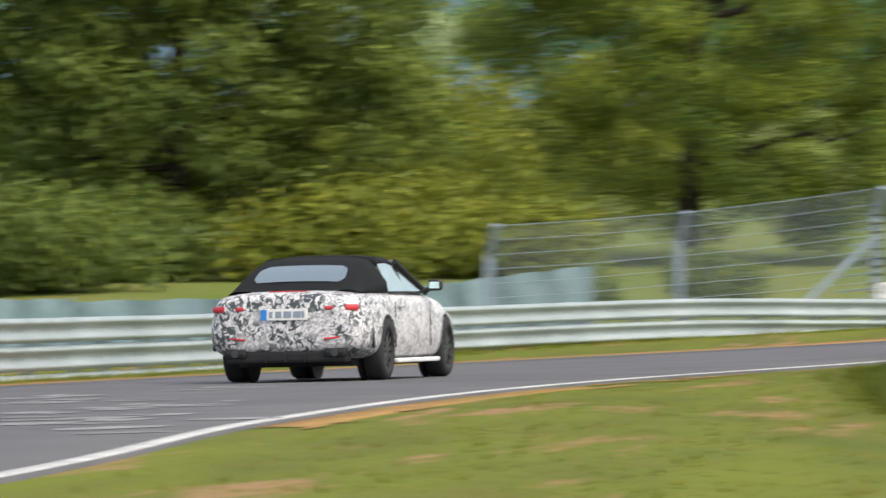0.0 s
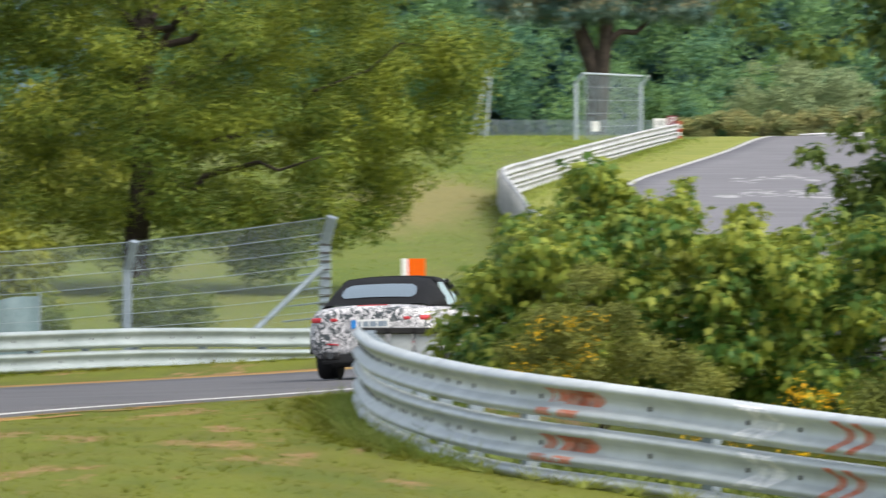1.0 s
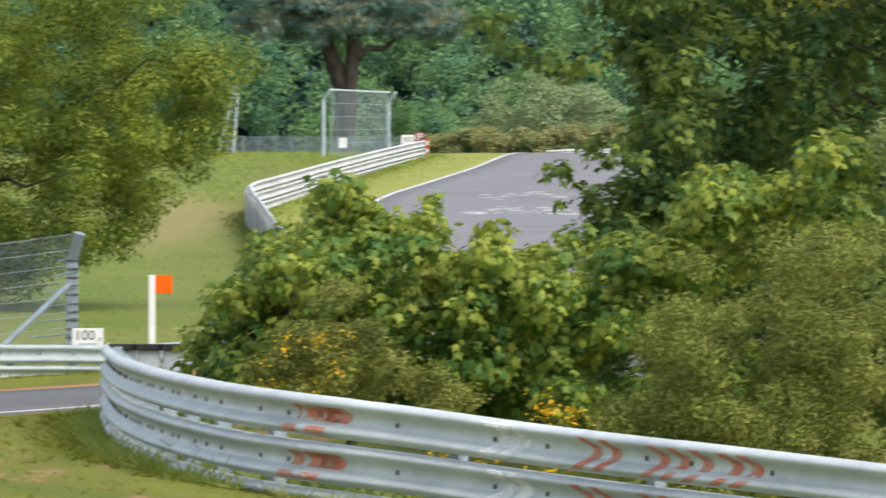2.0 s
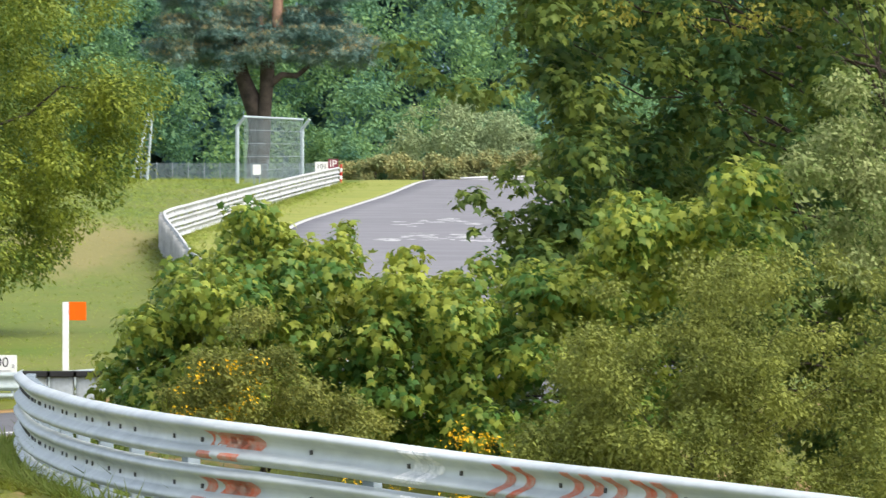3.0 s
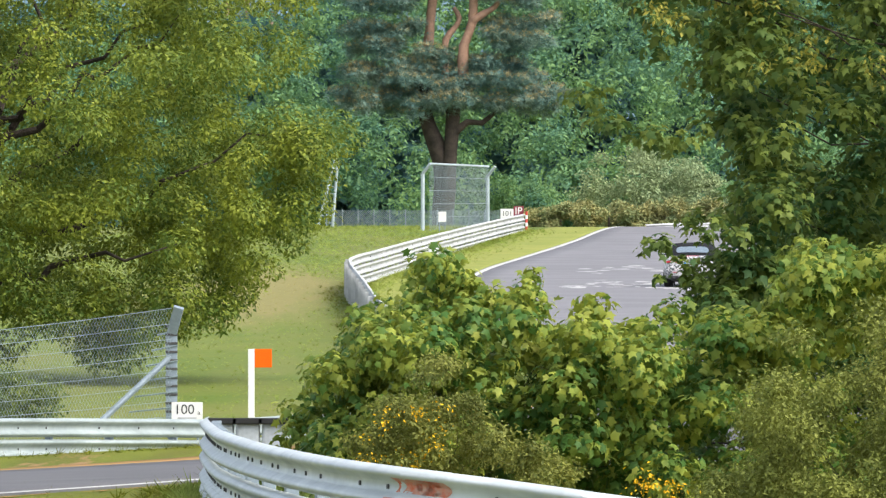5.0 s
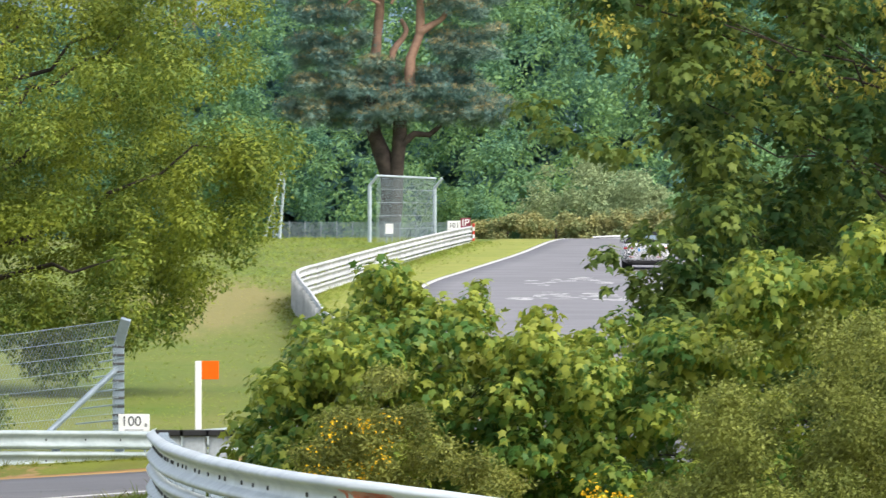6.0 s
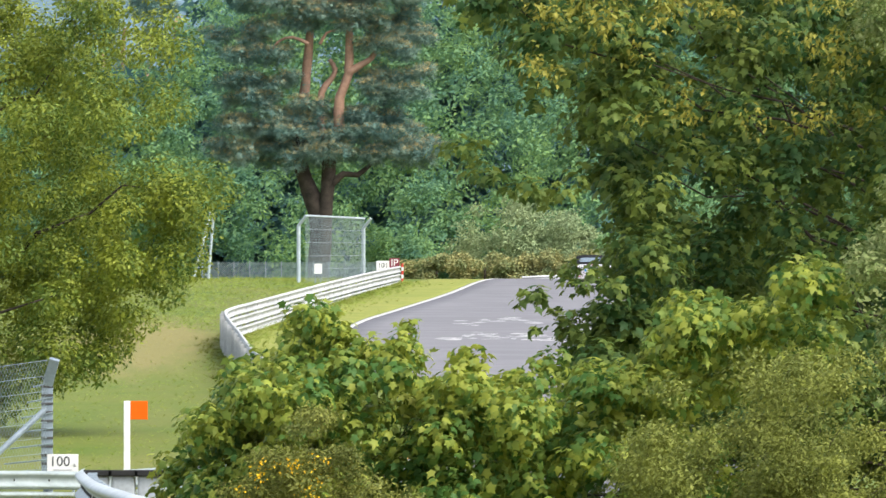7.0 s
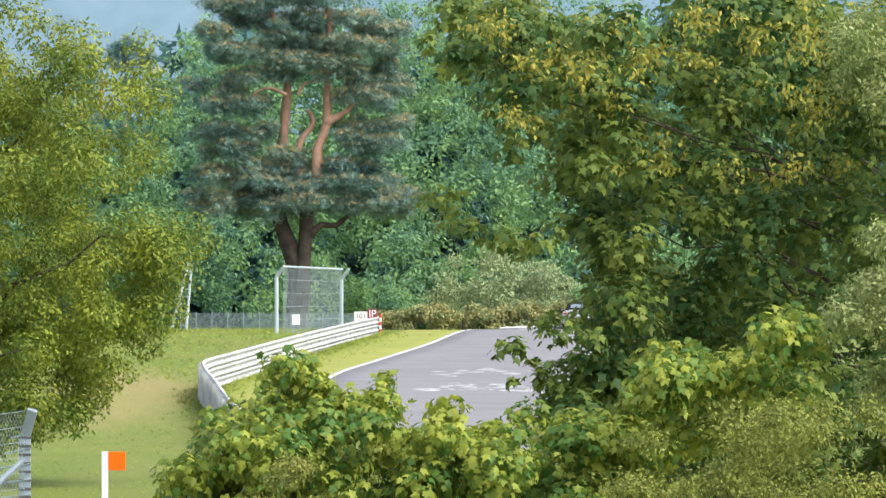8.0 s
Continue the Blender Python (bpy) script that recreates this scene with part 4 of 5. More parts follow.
    pts = np.array((-2.62, 94.5, 0)) + rng.normal(0, 1, (130, 3)) * (0.16, 1.0, 0)
    pts[:, 2] = ground(pts[:, 0], pts[:, 1])
    g = scatter("tall_weeds", rng, pts, np.tile((0, 0, 0.1), (len(pts), 1)), 0.28, "tuft", M_LEAF["grass"], None, -2.6, 0.2)
    tagged(g, "tall weeds growing at the bend of the barrier", "weeds", kind="stuff")


grasses()


# ------------------------------------------------------------------ fences, signs, track furniture
def net(bm, a, b, h0, h1, gap, w=0.004):
    """Diagonal wire netting between two uprights a and b (feet), with heights h0, h1."""
    a, b = Vector(a), Vector(b)
    run = b - a
    L = run.length
    for sgn in (1, -1):
        for i in range(-int(max(h0, h1) / gap), int(L / gap) + 1 + int(max(h0, h1) / gap)):
            x0 = i * gap
            lo = x0 if sgn > 0 else x0 - max(h0, h1)
            xa, xb = max(0, lo), min(L, lo + max(h0, h1))
            if xb - xa < 0.02:
                continue
            za, zb = sgn * (xa - x0), sgn * (xb - x0)
            ta, tb = h0 + (h1 - h0) * xa / L, h0 + (h1 - h0) * xb / L
            za, zb = min(max(za, 0), ta), min(max(zb, 0), tb)
            p, q = a + run * (xa / L) + Vector((0, 0, za)), a + run * (xb / L) + Vector((0, 0, zb))
            vs = [bm.verts.new(k) for k in (p - Vector((0, 0, w)), q - Vector((0, 0, w)), q + Vector((0, 0, w)), p + Vector((0, 0, w)))]
            bm.faces.new(vs)


def catch_fence():
    f = group("catch_fence", "steel catch fence with wires, netting and a braced end post", "fence")
    spots = [(-323, 466, 133.0), (14, 443, 141.0), (364, 400, 148.5)]
    feet, tops = [], []
    for u, v, d in spots:
        p = place(u, v, d)
        x = p.x - 0.08
        feet.append(Vector((x, d, gz(x, d))))
        tops.append(p.z)
    for i, (p, z) in enumerate(zip(feet, tops)):
        bm = bmesh.new()
        wd = 0.14 if i < 2 else 0.2
        box(bm, (p.x, p.y, (p.z + z - 0.42) / 2 - 0.1), (wd, 0.1, z - 0.42 - p.z + 0.2), None, 0.012)
        part("post", bm, M_POST, f)
        bm = bmesh.new()
        mid = Vector((p.x + 0.07, p.y - 0.12, z - 0.21))
        box(bm, mid, (wd * 0.9, 0.1, 0.52), pose(0, 0, 0, 24, 16, 0), 0.012)
        part("arm", bm, M_POST, f)
    e = feet[2]
    bm = bmesh.new()
    a, b = Vector((e.x - 1.25, e.y - 0.6, e.z + 0.25)), Vector((e.x - 0.02, e.y - 0.02, tops[2] - 0.85))
    rod(bm, a, b, 0.055, 0.055, 8)
    part("brace", bm, M_POST, f)
    for i in (0, 1):
        p, q = feet[i], feet[i + 1]
        hp, hq = tops[i] - p.z, tops[i + 1] - q.z
        for k in range(8):
            fr = 0.16 + 0.84 * k / 7
            a, b = p + Vector((0.07, -0.07, hp * fr)), q + Vector((0, -0.07, hq * fr))
            bm = bmesh.new()
            sag = Vector((0, 0, -0.02))
            rod(bm, a, (a + b) / 2 + sag, 0.0055, 0.0055, 5)
            rod(bm, (a + b) / 2 + sag, b, 0.0055, 0.0055, 5)
            part("wire", bm, M_WIRE, f)
        bm = bmesh.new()
        net(bm, p + Vector((0, -0.05, 0)), q + Vector((0, -0.05, 0)), hp, hq, 0.13, 0.005)
        part("netting", bm, M_WIRE, f)["kind"] = "stuff"
    # dark wire clamps up the end post
    for k in range(11):
        bm = bmesh.new()
        box(bm, (e.x, e.y - 0.055, e.z + 0.45 + 0.15 * k), (0.215, 0.02, 0.045), None, 0.006)
        part("clamp", bm, M_BOLT, f)
    # outrigger rungs on the end post
    for k in range(6):
        bm = bmesh.new()
        z = e.z + 0.5 + 0.27 * k
        rod(bm, (e.x - 0.75 + 0.1 * k, e.y - 0.06, z - 0.06), (e.x + 0.11, e.y - 0.06, z + 0.03), 0.016, 0.016, 5)
        part("rung", bm, M_WIRE, f)


catch_fence()


def windbreak():
    """Blue-grey netting, slack between stakes, behind the barrier."""
    w = group("debris_net", "slack blue-grey debris netting on stakes behind the barrier", "netting")
    for k, (u0, u1, v0, v1, d) in enumerate([(-1350, -1080, 598, 596, 116), (-1080, -700, 600, 592, 122), (-620, -400, 596, 566, 138), (-400, -150, 566, 536, 142)]):
        n, m = 24, 8
        vs, fs = [], []
        for i in range(n):
            u = u0 + (u1 - u0) * i / (n - 1)
            t = place(u, v0 + (v1 - v0) * i / (n - 1) + 1.5 * math.sin(i * 0.9), d + i * 0.08)
            g = gz(t.x, t.y)
            for j in range(m):
                vs.append((t.x, t.y + 0.08 * math.sin(i * 0.8 + j * 0.5), g + (t.z - g) * j / (m - 1)))
        for i in range(n - 1):
            for j in range(m - 1):
                a = i * m + j
                fs.append((a, a + m, a + m + 1, a + 1))
        smooth(raw("net_panel", vs, fs, M_NET, w))
        bm = bmesh.new()
        t = place(u1, v1 - 4, d + 24 * 0.08)
        rod(bm, (t.x, t.y, gz(t.x, t.y) - 0.1), t, 0.025, 0.025, 6)
        part("stake", bm, M_POST, w)


windbreak()


def board(name, label, u0, v0, u1, v1, d, mat, legs=True, text="", size=0.2, bars=0, category="sign", ink=M_INK, small=""):
    a, b = place(u0, v0, d), place(u1, v1, d)
    g = gz((a.x + b.x) / 2, d)
    t = group(name, label, category, ((a.x + b.x) / 2, d, g))
    w, h, cz = b.x - a.x, a.z - b.z, (a.z + b.z) / 2 - g
    bm = bmesh.new()
    box(bm, (0, 0, cz), (w, 0.02, h), None, 0.004)
    part("panel", bm, mat, t)
    if legs:
        for s in (-0.35, 0.35):
            bm = bmesh.new()
            rod(bm, (s * w, 0.035, -0.1), (s * w, 0.035, cz + h * 0.4), 0.022, 0.022, 8)
            part("leg", bm, M_POST, t)
    for body, big, dx, dz in ((text, size, -0.05 if small else 0, h * 0.1 if bars else 0), (small, size * 0.5, w * 0.38, -h * 0.05)):
        if not body:
            continue
        cu = bpy.data.curves.new("lettering", "FONT")
        cu.body, cu.size, cu.extrude, cu.align_x, cu.align_y = body, big, 0.002, "CENTER", "CENTER"
        tmp = new("lettering", cu)
        me = bpy.data.meshes.new_from_object(tmp)
        bpy.data.objects.remove(tmp)
        me.materials.append(ink)
        o = new("lettering", me)
        o.parent = t
        o.matrix_basis = pose(dx, -0.0135, cz + dz, 90, 0, 0)
    for k in range(bars):
        bm = bmesh.new()
        box(bm, (0, -0.012, cz - h * 0.33 - 0.0 * k), (w * 0.6, 0.004, h * 0.07))
        part("small_print", bm, M_INK_SOFT, t)
    return t


board("distance_sign", "white board with black number on the barrier", 356, 566, 411, 600, 146.5, M_WHITE, True, "100", 0.24, 1, small="a")
board("notice_board", "small white notice board on the far fence", 828, 229, 842, 247, 382, M_WHITE)
board("distance_sign", "small white board with black number beside the far barrier", 938, 224, 961, 241, 386, M_WHITE, True, "101", 0.32)
board("letter_sign", "dark red board with white letters beside the far barrier", 961, 219, 979, 237, 387, M_INK_RED, True, "IP", 0.46, ink=M_WHITE)


def flag_post():
    d = 151
    top, foot = place(498, 472, d), place(497, 597, d)
    g = gz(foot.x, d)
    t = group("marker_post", "white marker post with an orange square panel", "marker post", (foot.x, d, g))
    bm = bmesh.new()
    box(bm, (0, 0, (top.z - g) / 2 - 0.05), (0.115, 0.05, top.z - g + 0.1), None, 0.012)
    part("post", bm, M_WHITE, t)
    bm = bmesh.new()
    box(bm, (0.058 + 0.155, -0.005, top.z - g - 0.165), (0.31, 0.03, 0.33), None, 0.008)
    part("panel", bm, M_ORANGE, t, "bright orange square panel")


flag_post()


def rubber_blocks():
    d = 99.5
    spots = [(424, 466), (470, 512), (516, 556)]
    for k, (u0, u1) in enumerate(spots):
        a, b = place(u0, 604, d), place(u1, 640, d)
        x, g = (a.x + b.x) / 2, gz((a.x + b.x) / 2, d)
        t = group("barrier_block", "pale grey barrier block with a black rubber cap", "barrier block", (x, d, g), "barrier blocks")
        bm = bmesh.new()
        box(bm, (0, 0, (a.z - g) / 2), (b.x - a.x, 0.5, a.z - g), None, 0.04)
        part("block", bm, M_BLOCK, t)
        bm = bmesh.new()
        box(bm, (0, 0, a.z - g + 0.03), ((b.x - a.x) + 0.09, 0.6, 0.075), None, 0.015)
        part("cap", bm, M_RUBBER, t)


rubber_blocks()


def far_fence():
    f = group("catch_fence", "tall steel catch fence panel with bent tops on the crest", "fence")
    p = [(place(812, 144, 384), 384), (place(917, 149, 394), 394)]
    feet = []
    for (t, d), lean in zip(p, (1, -1)):
        g = gz(t.x, d)
        feet.append(Vector((t.x, d, g)))
        bm = bmesh.new()
        x = t.x - 0.3 * (lean > 0) - 0.05 * (lean < 0)
        rod(bm, (x, d, g - 0.2), (x, d, t.z - 0.45), 0.09, 0.09, 8)
        rod(bm, (x, d, t.z - 0.46), (x + 0.35, d - 0.2, t.z), 0.08, 0.07, 8)
        part("post", bm, M_POST_PALE, f)
    for k, fr in enumerate((1.0, 0.8, 0.6, 0.4, 0.2)):
        bm = bmesh.new()
        a, b = Vector(p[0][0]), Vector(p[1][0])
        a.z, b.z = feet[0].z + (a.z - feet[0].z) * fr, feet[1].z + (b.z - feet[1].z) * fr
        rod(bm, a, b, 0.05 if k == 0 else 0.007, None, 6)
        part("rail" if k == 0 else "wire", bm, M_POST_PALE, f)
    bm = bmesh.new()
    net(bm, feet[0], feet[1], p[0][0].z - feet[0].z, p[1][0].z - feet[1].z, 0.16, 0.014)
    part("netting", bm, M_WIRE, f)["kind"] = "stuff"
    # leaning lattice fence seen end-on
    f = group("catch_fence", "catch fence seen end-on beside the large tree", "fence")
    a, b, c = place(612, 250, 398), place(640, 250, 399), place(648, 128, 399)
    for q in (a, b):
        q.z = gz(q.x, q.y)
    for s, e in ((a, c), (b, c + Vector((0.05, 0, -0.3)))):
        bm = bmesh.new()
        rod(bm, s - Vector((0, 0, 0.2)), e, 0.07, 0.06, 8)
        part("post", bm, M_POST_PALE, f)
    for k in range(9):
        fr = 0.06 + 0.1 * k
        bm = bmesh.new()
        rod(bm, a + (c - a) * fr, b + (c - b) * fr, 0.025, None, 5)
        part("rung", bm, M_WIRE, f)
    # low netting along the back of the meadow
    f = group("low_fence", "low wire fence along the back of the meadow", "fence")
    last = None
    for u in range(630, 960, 28):
        q = place(u, 240, 402)
        q.z = gz(q.x, 402)
        bm = bmesh.new()
        rod(bm, q - Vector((0, 0, 0.1)), q + Vector((0, 0, 0.85)), 0.022, None, 6)
        part("post", bm, M_POST, f)
        if last:
            bm = bmesh.new()
            net(bm, last, q, 0.8, 0.8, 0.1, 0.012)
            part("netting", bm, M_WIRE, f)
        last = q
    # end of the far barrier
    q = Vector((5.15, 385.5, gz(5.15, 385.5)))
    t = group("end_post", "red and white banded post at the end of the far barrier", "post", tuple(q))
    for k in range(5):
        bm = bmesh.new()
        rod(bm, (0, 0, 0.17 * k), (0, 0, 0.17 * k + 0.17), 0.06, None, 10)
        part("band", bm, M_RED if k % 2 == 0 else M_WHITE, t)


far_fence()


def spray(points, beam_no, half, mat, name):
    """A sprayed stroke on a beam of the inner barrier; points are (along, across) with across from -1 to 1 over its face."""
    seg = np.concatenate([[0], np.cumsum(np.linalg.norm(np.diff(INNER[:, :2], axis=0), axis=1))])
    side = normals(INNER[:, :2]) * -1
    o, h = np.array([k[0] for k in W_SHAPE]), np.array([k[1] for k in W_SHAPE])
    v, f = [], []
    dense = spline([(p[0], p[1]) for p in points], 0.02)
    for s, c in dense:
        hh = c * 0.14
        oo = np.interp(hh, h, o) + 0.004
        for d in (-half, half):
            q = s + d
            x, y, z = (np.interp(q, seg, INNER[:, i]) for i in range(3))
            nx, ny = np.interp(q, seg, side[:, 0]), np.interp(q, seg, side[:, 1])
            v.append((x + nx * oo, y + ny * oo, z - 0.145 - PITCH * beam_no + hh))
    for i in range(len(dense) - 1):
        f.append((2 * i, 2 * i + 1, 2 * i + 3, 2 * i + 2))
    ob = raw(name, v, f, mat, INNER_RAIL)
    ob["label"] = "faded sprayed stroke"
    return ob


def spray_marks():
    rng = np.random.default_rng(71)
    seg = np.concatenate([[0], np.cumsum(np.linalg.norm(np.diff(INNER[:, :2], axis=0), axis=1))])
    at = lambda u: float(np.interp(-u, -(784 + F * INNER[:60, 0] / INNER[:60, 1]), seg[:60]))
    for b in (0, 1):
        for u in (1105, 1135):
            s = at(u + 8 * b)
            spray([(s, 0.95), (s - 0.13, 0.1), (s - 0.05, -0.4), (s + 0.06, -0.9)], b, 0.075, M_SPRAY_WHITE, "spray_mark")
        for u in (1275, 1310, 1395, 1430, 1470, 1520, 1555):
            s = at(u - 15 * b)
            spray([(s, 0.75), (s - 0.1, 0.1), (s - 0.02, -0.5), (s + 0.1, -0.95)], b, 0.06, M_SPRAY_RED, "spray_mark")
        for u in (768, 785, 803, 820, 836):
            s = at(u - 10 * b)
            spray([(s + 0.02, 0.55), (s - 0.02, 0.1), (s + 0.03, -0.25)], b, 0.075, M_SPRAY_RED, "spray_mark")
        for u in (756, 778, 800):
            s = at(u - 10 * b)
            spray([(s, -0.5), (s + 0.02, -0.75), (s + 0.02, -0.95)], b, 0.085, M_SPRAY_RED, "spray_mark")


spray_marks()


def road_wear():
    """Pale worn streaks on the asphalt, bare soil along its edges."""
    rng = np.random.default_rng(81)
    spots = [(-7.2, 56, 5), (-7.6, 62, 5), (-8.6, 68, 6), (-9.3, 74, 5), (-10.2, 82, 5), (-9.0, 88, 3), (-7.9, 72, 4), (-6.9, 59, 4), (-8.1, 65, 4)]
    spots += [(5.2 + 0.55 * k, 268 + 3 * (k % 3), 6) for k in range(8)] + [(6.2 + 0.5 * k, 292 + 2.5 * (k % 4), 4) for k in range(6)]
    for x, y, n in spots:
        bm = bmesh.new()
        for i in range(n):
            c = Vector((x + rng.normal(0, 0.35), y + rng.normal(0, 2.0), 0))
            w, l = rng.uniform(0.1, 0.45), rng.uniform(0.25, 1.1)
            ring = []
            for k in range(9):
                a = k / 9 * 6.283
                r = rng.uniform(0.6, 1.1)
                px, py = c.x + math.cos(a) * w * r, c.y + math.sin(a) * l * r
                ring.append(bm.verts.new((px, py, gz(px, py) + 0.0345)))
            bm.faces.new(ring)
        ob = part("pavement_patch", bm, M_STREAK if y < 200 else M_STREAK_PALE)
        tagged(ob, "pale worn patches on the asphalt", "road wear", kind="structure")
    tagged(ribbon("verge_soil", WAY[60:230], SIDE[60:230], -HALF - 0.95, -HALF - 0.02, 0.02, M_SOIL, 3), "bare reddish soil along the outer track edge", "soil", kind="structure")
    near = [i for i in range(len(WAY)) if 58 < WAY[i, 1] < 100]
    tagged(ribbon("verge_soil", WAY[near[0]:near[-18]], SIDE[near[0]:near[-18]], HALF + 0.015, HALF + 0.42, 0.006, M_SOIL, 3), "bare reddish soil along the inner track edge", "soil", kind="structure")
    for k in range(34):
        i = near[int(rng.integers(len(near)))]
        off = HALF + abs(rng.normal(0, 0.22)) + 0.12
        x, y = WAY[i, 0] + SIDE[i, 0] * off, WAY[i, 1] + SIDE[i, 1] * off
        tx, ty = -SIDE[i, 1], SIDE[i, 0]
        w, l = rng.uniform(0.06, 0.15), rng.uniform(0.5, 1.6)
        bm = bmesh.new()
        ring = []
        for j in range(14):
            a = j / 14 * 6.283
            r = rng.uniform(0.55, 1.1)
            sx, sy = math.cos(a) * w * r, math.sin(a) * l * r
            px, py = x + SIDE[i, 0] * sx + tx * sy, y + SIDE[i, 1] * sx + ty * sy
            ring.append(bm.verts.new((px, py, gz(px, py) + 0.008)))
        bm.faces.new(ring)
        tagged(part("verge_soil", bm, M_SOIL), "bare trodden soil beside the painted line", "soil", kind="structure")


road_wear()


# ------------------------------------------------------------------ car
def camouflage():
    """White foil with black and grey swirls, denser at the tail."""
    m = bpy.data.materials.new("camouflage_foil")
    m.use_nodes = True
    n, l = m.node_tree.nodes, m.node_tree.links
    b = n["Principled BSDF"]
    b.inputs["Roughness"].default_value = 0.4
    co = n.new("ShaderNodeTexCoord")
    cells, swirl, broad = n.new("ShaderNodeTexVoronoi"), n.new("ShaderNodeTexNoise"), n.new("ShaderNodeTexNoise")
    swirl.inputs["Scale"].default_value, swirl.inputs["Detail"].default_value, swirl.inputs["Distortion"].default_value = 12.0, 5, 1.4
    broad.inputs["Scale"].default_value, broad.inputs["Detail"].default_value = 3.2, 3
    cells.feature = "DISTANCE_TO_EDGE"
    cells.inputs["Scale"].default_value = 12.0
    warp = n.new("ShaderNodeVectorMath")
    warp.operation = "MULTIPLY_ADD"
    warp.inputs[1].default_value = (0.22, 0.22, 0.22)
    for t in (swirl, broad):
        l.new(co.outputs["Object"], t.inputs["Vector"])
    l.new(swirl.outputs["Color"], warp.inputs[0])
    l.new(co.outputs["Object"], warp.inputs[2])
    l.new(warp.outputs[0], cells.inputs["Vector"])
    ink = n.new("ShaderNodeMapRange")
    ink.inputs["From Min"].default_value, ink.inputs["From Max"].default_value = 0.495, 0.535
    l.new(swirl.outputs[0], ink.inputs["Value"])
    ring = n.new("ShaderNodeMapRange")
    ring.inputs["From Min"].default_value, ring.inputs["From Max"].default_value = 0.05, 0.10
    l.new(cells.outputs["Distance"], ring.inputs["Value"])
    tail = n.new("ShaderNodeSeparateXYZ")
    l.new(co.outputs["Object"], tail.inputs[0])
    grow = n.new("ShaderNodeMapRange")
    grow.inputs["From Min"].default_value, grow.inputs["From Max"].default_value = -0.9, 0.3
    grow.inputs["To Min"].default_value, grow.inputs["To Max"].default_value = 0.95, 0.72
    l.new(tail.outputs["Y"], grow.inputs["Value"])
    some = n.new("ShaderNodeMapRange")
    some.inputs["From Min"].default_value, some.inputs["From Max"].default_value = 0.28, 0.50
    l.new(broad.outputs[0], some.inputs["Value"])
    a, c, d = n.new("ShaderNodeMath"), n.new("ShaderNodeMath"), n.new("ShaderNodeMath")
    a.operation, c.operation, d.operation = "MULTIPLY", "SUBTRACT", "MULTIPLY"
    l.new(ink.outputs[0], a.inputs[0])
    l.new(some.outputs[0], a.inputs[1])
    c.inputs[0].default_value = 1.0
    l.new(ring.outputs[0], c.inputs[1])
    mx = n.new("ShaderNodeMath")
    mx.operation = "MAXIMUM"
    half = n.new("ShaderNodeMath")
    half.operation = "MULTIPLY"
    half.inputs[1].default_value = 0.55
    l.new(c.outputs[0], half.inputs[0])
    l.new(a.outputs[0], mx.inputs[0])
    l.new(half.outputs[0], mx.inputs[1])
    l.new(mx.outputs[0], d.inputs[0])
    l.new(grow.outputs[0], d.inputs[1])
    col = n.new("ShaderNodeMix")
    col.data_type = "RGBA"
    col.inputs["A"].default_value, col.inputs["B"].default_value = (0.72, 0.70, 0.71, 1), (0.02, 0.035, 0.04, 1)
    l.new(d.outputs[0], col.inputs["Factor"])
    l.new(col.outputs["Result"], b.inputs["Base Color"])
    return m


M_CAMO = camouflage()
M_CLOTH = material("soft_top_cloth", (0.009, 0.010, 0.012), 0.95, second=(0.014, 0.015, 0.017), scale=3, fine=80, bump=0.2)
M_TYRE = material("tyre_rubber", (0.02, 0.02, 0.021), 0.8, fine=40)
M_RIM = material("dark_alloy", (0.10, 0.105, 0.11), 0.35, 0.8)
M_BLACK = material("black_plastic", (0.010, 0.010, 0.011), 0.6)
M_LAMP = material("red_lamp", (0.55, 0.05, 0.06), 0.25, second=(0.45, 0.03, 0.04))
M_PLATE = material("plate_white", (0.74, 0.74, 0.72), 0.5)
M_BLUE = material("plate_blue", (0.02, 0.22, 0.60), 0.5)


def pane_material():
    m = bpy.data.materials.new("tinted_glass")
    m.use_nodes = True
    n, l = m.node_tree.nodes, m.node_tree.links
    g, t, mix = n.new("ShaderNodeBsdfGlossy"), n.new("ShaderNodeBsdfTransparent"), n.new("ShaderNodeMixShader")
    g.inputs["Roughness"].default_value = 0.04
    g.inputs["Color"].default_value = (0.88, 0.97, 0.93, 1)
    t.inputs["Color"].default_value = (0.72, 0.84, 0.80, 1)
    mix.inputs[0].default_value = 0.8
    l.new(t.outputs[0], mix.inputs[1])
    l.new(g.outputs[0], mix.inputs[2])
    l.new(mix.outputs[0], n["Material Output"].inputs[0])
    return m


M_PANE = pane_material()


def loft(name, sections, mat, parent, ends=True, mirror=True):
    """A skin through half sections, each (y, [(x, z), ...]) from the bottom middle to the top middle, mirrored across the middle."""
    v, f = [], []
    for y, half in sections:
        ring = [(x, y, z) for x, z in half]
        if mirror:
            ring += [(-x, y, z) for x, z in reversed(half)]
        v += ring
    k = len(v) // len(sections)
    for i in range(len(sections) - 1):
        for j in range(k if mirror else k - 1):
            a, b = i * k + j, i * k + (j + 1) % k
            f.append((a, b, b + k, a + k))
    if ends:
        f.append(tuple(range(k))[::-1])
        f.append(tuple(range(len(v) - k, len(v))))
    ob = raw(name, v, f, mat, parent)
    bm = bmesh.new()
    bm.from_mesh(ob.data)
    bmesh.ops.remove_doubles(bm, verts=bm.verts, dist=0.0005)
    bmesh.ops.recalc_face_normals(bm, faces=bm.faces)
    bm.to_mesh(ob.data)
    bm.free()
    return ob


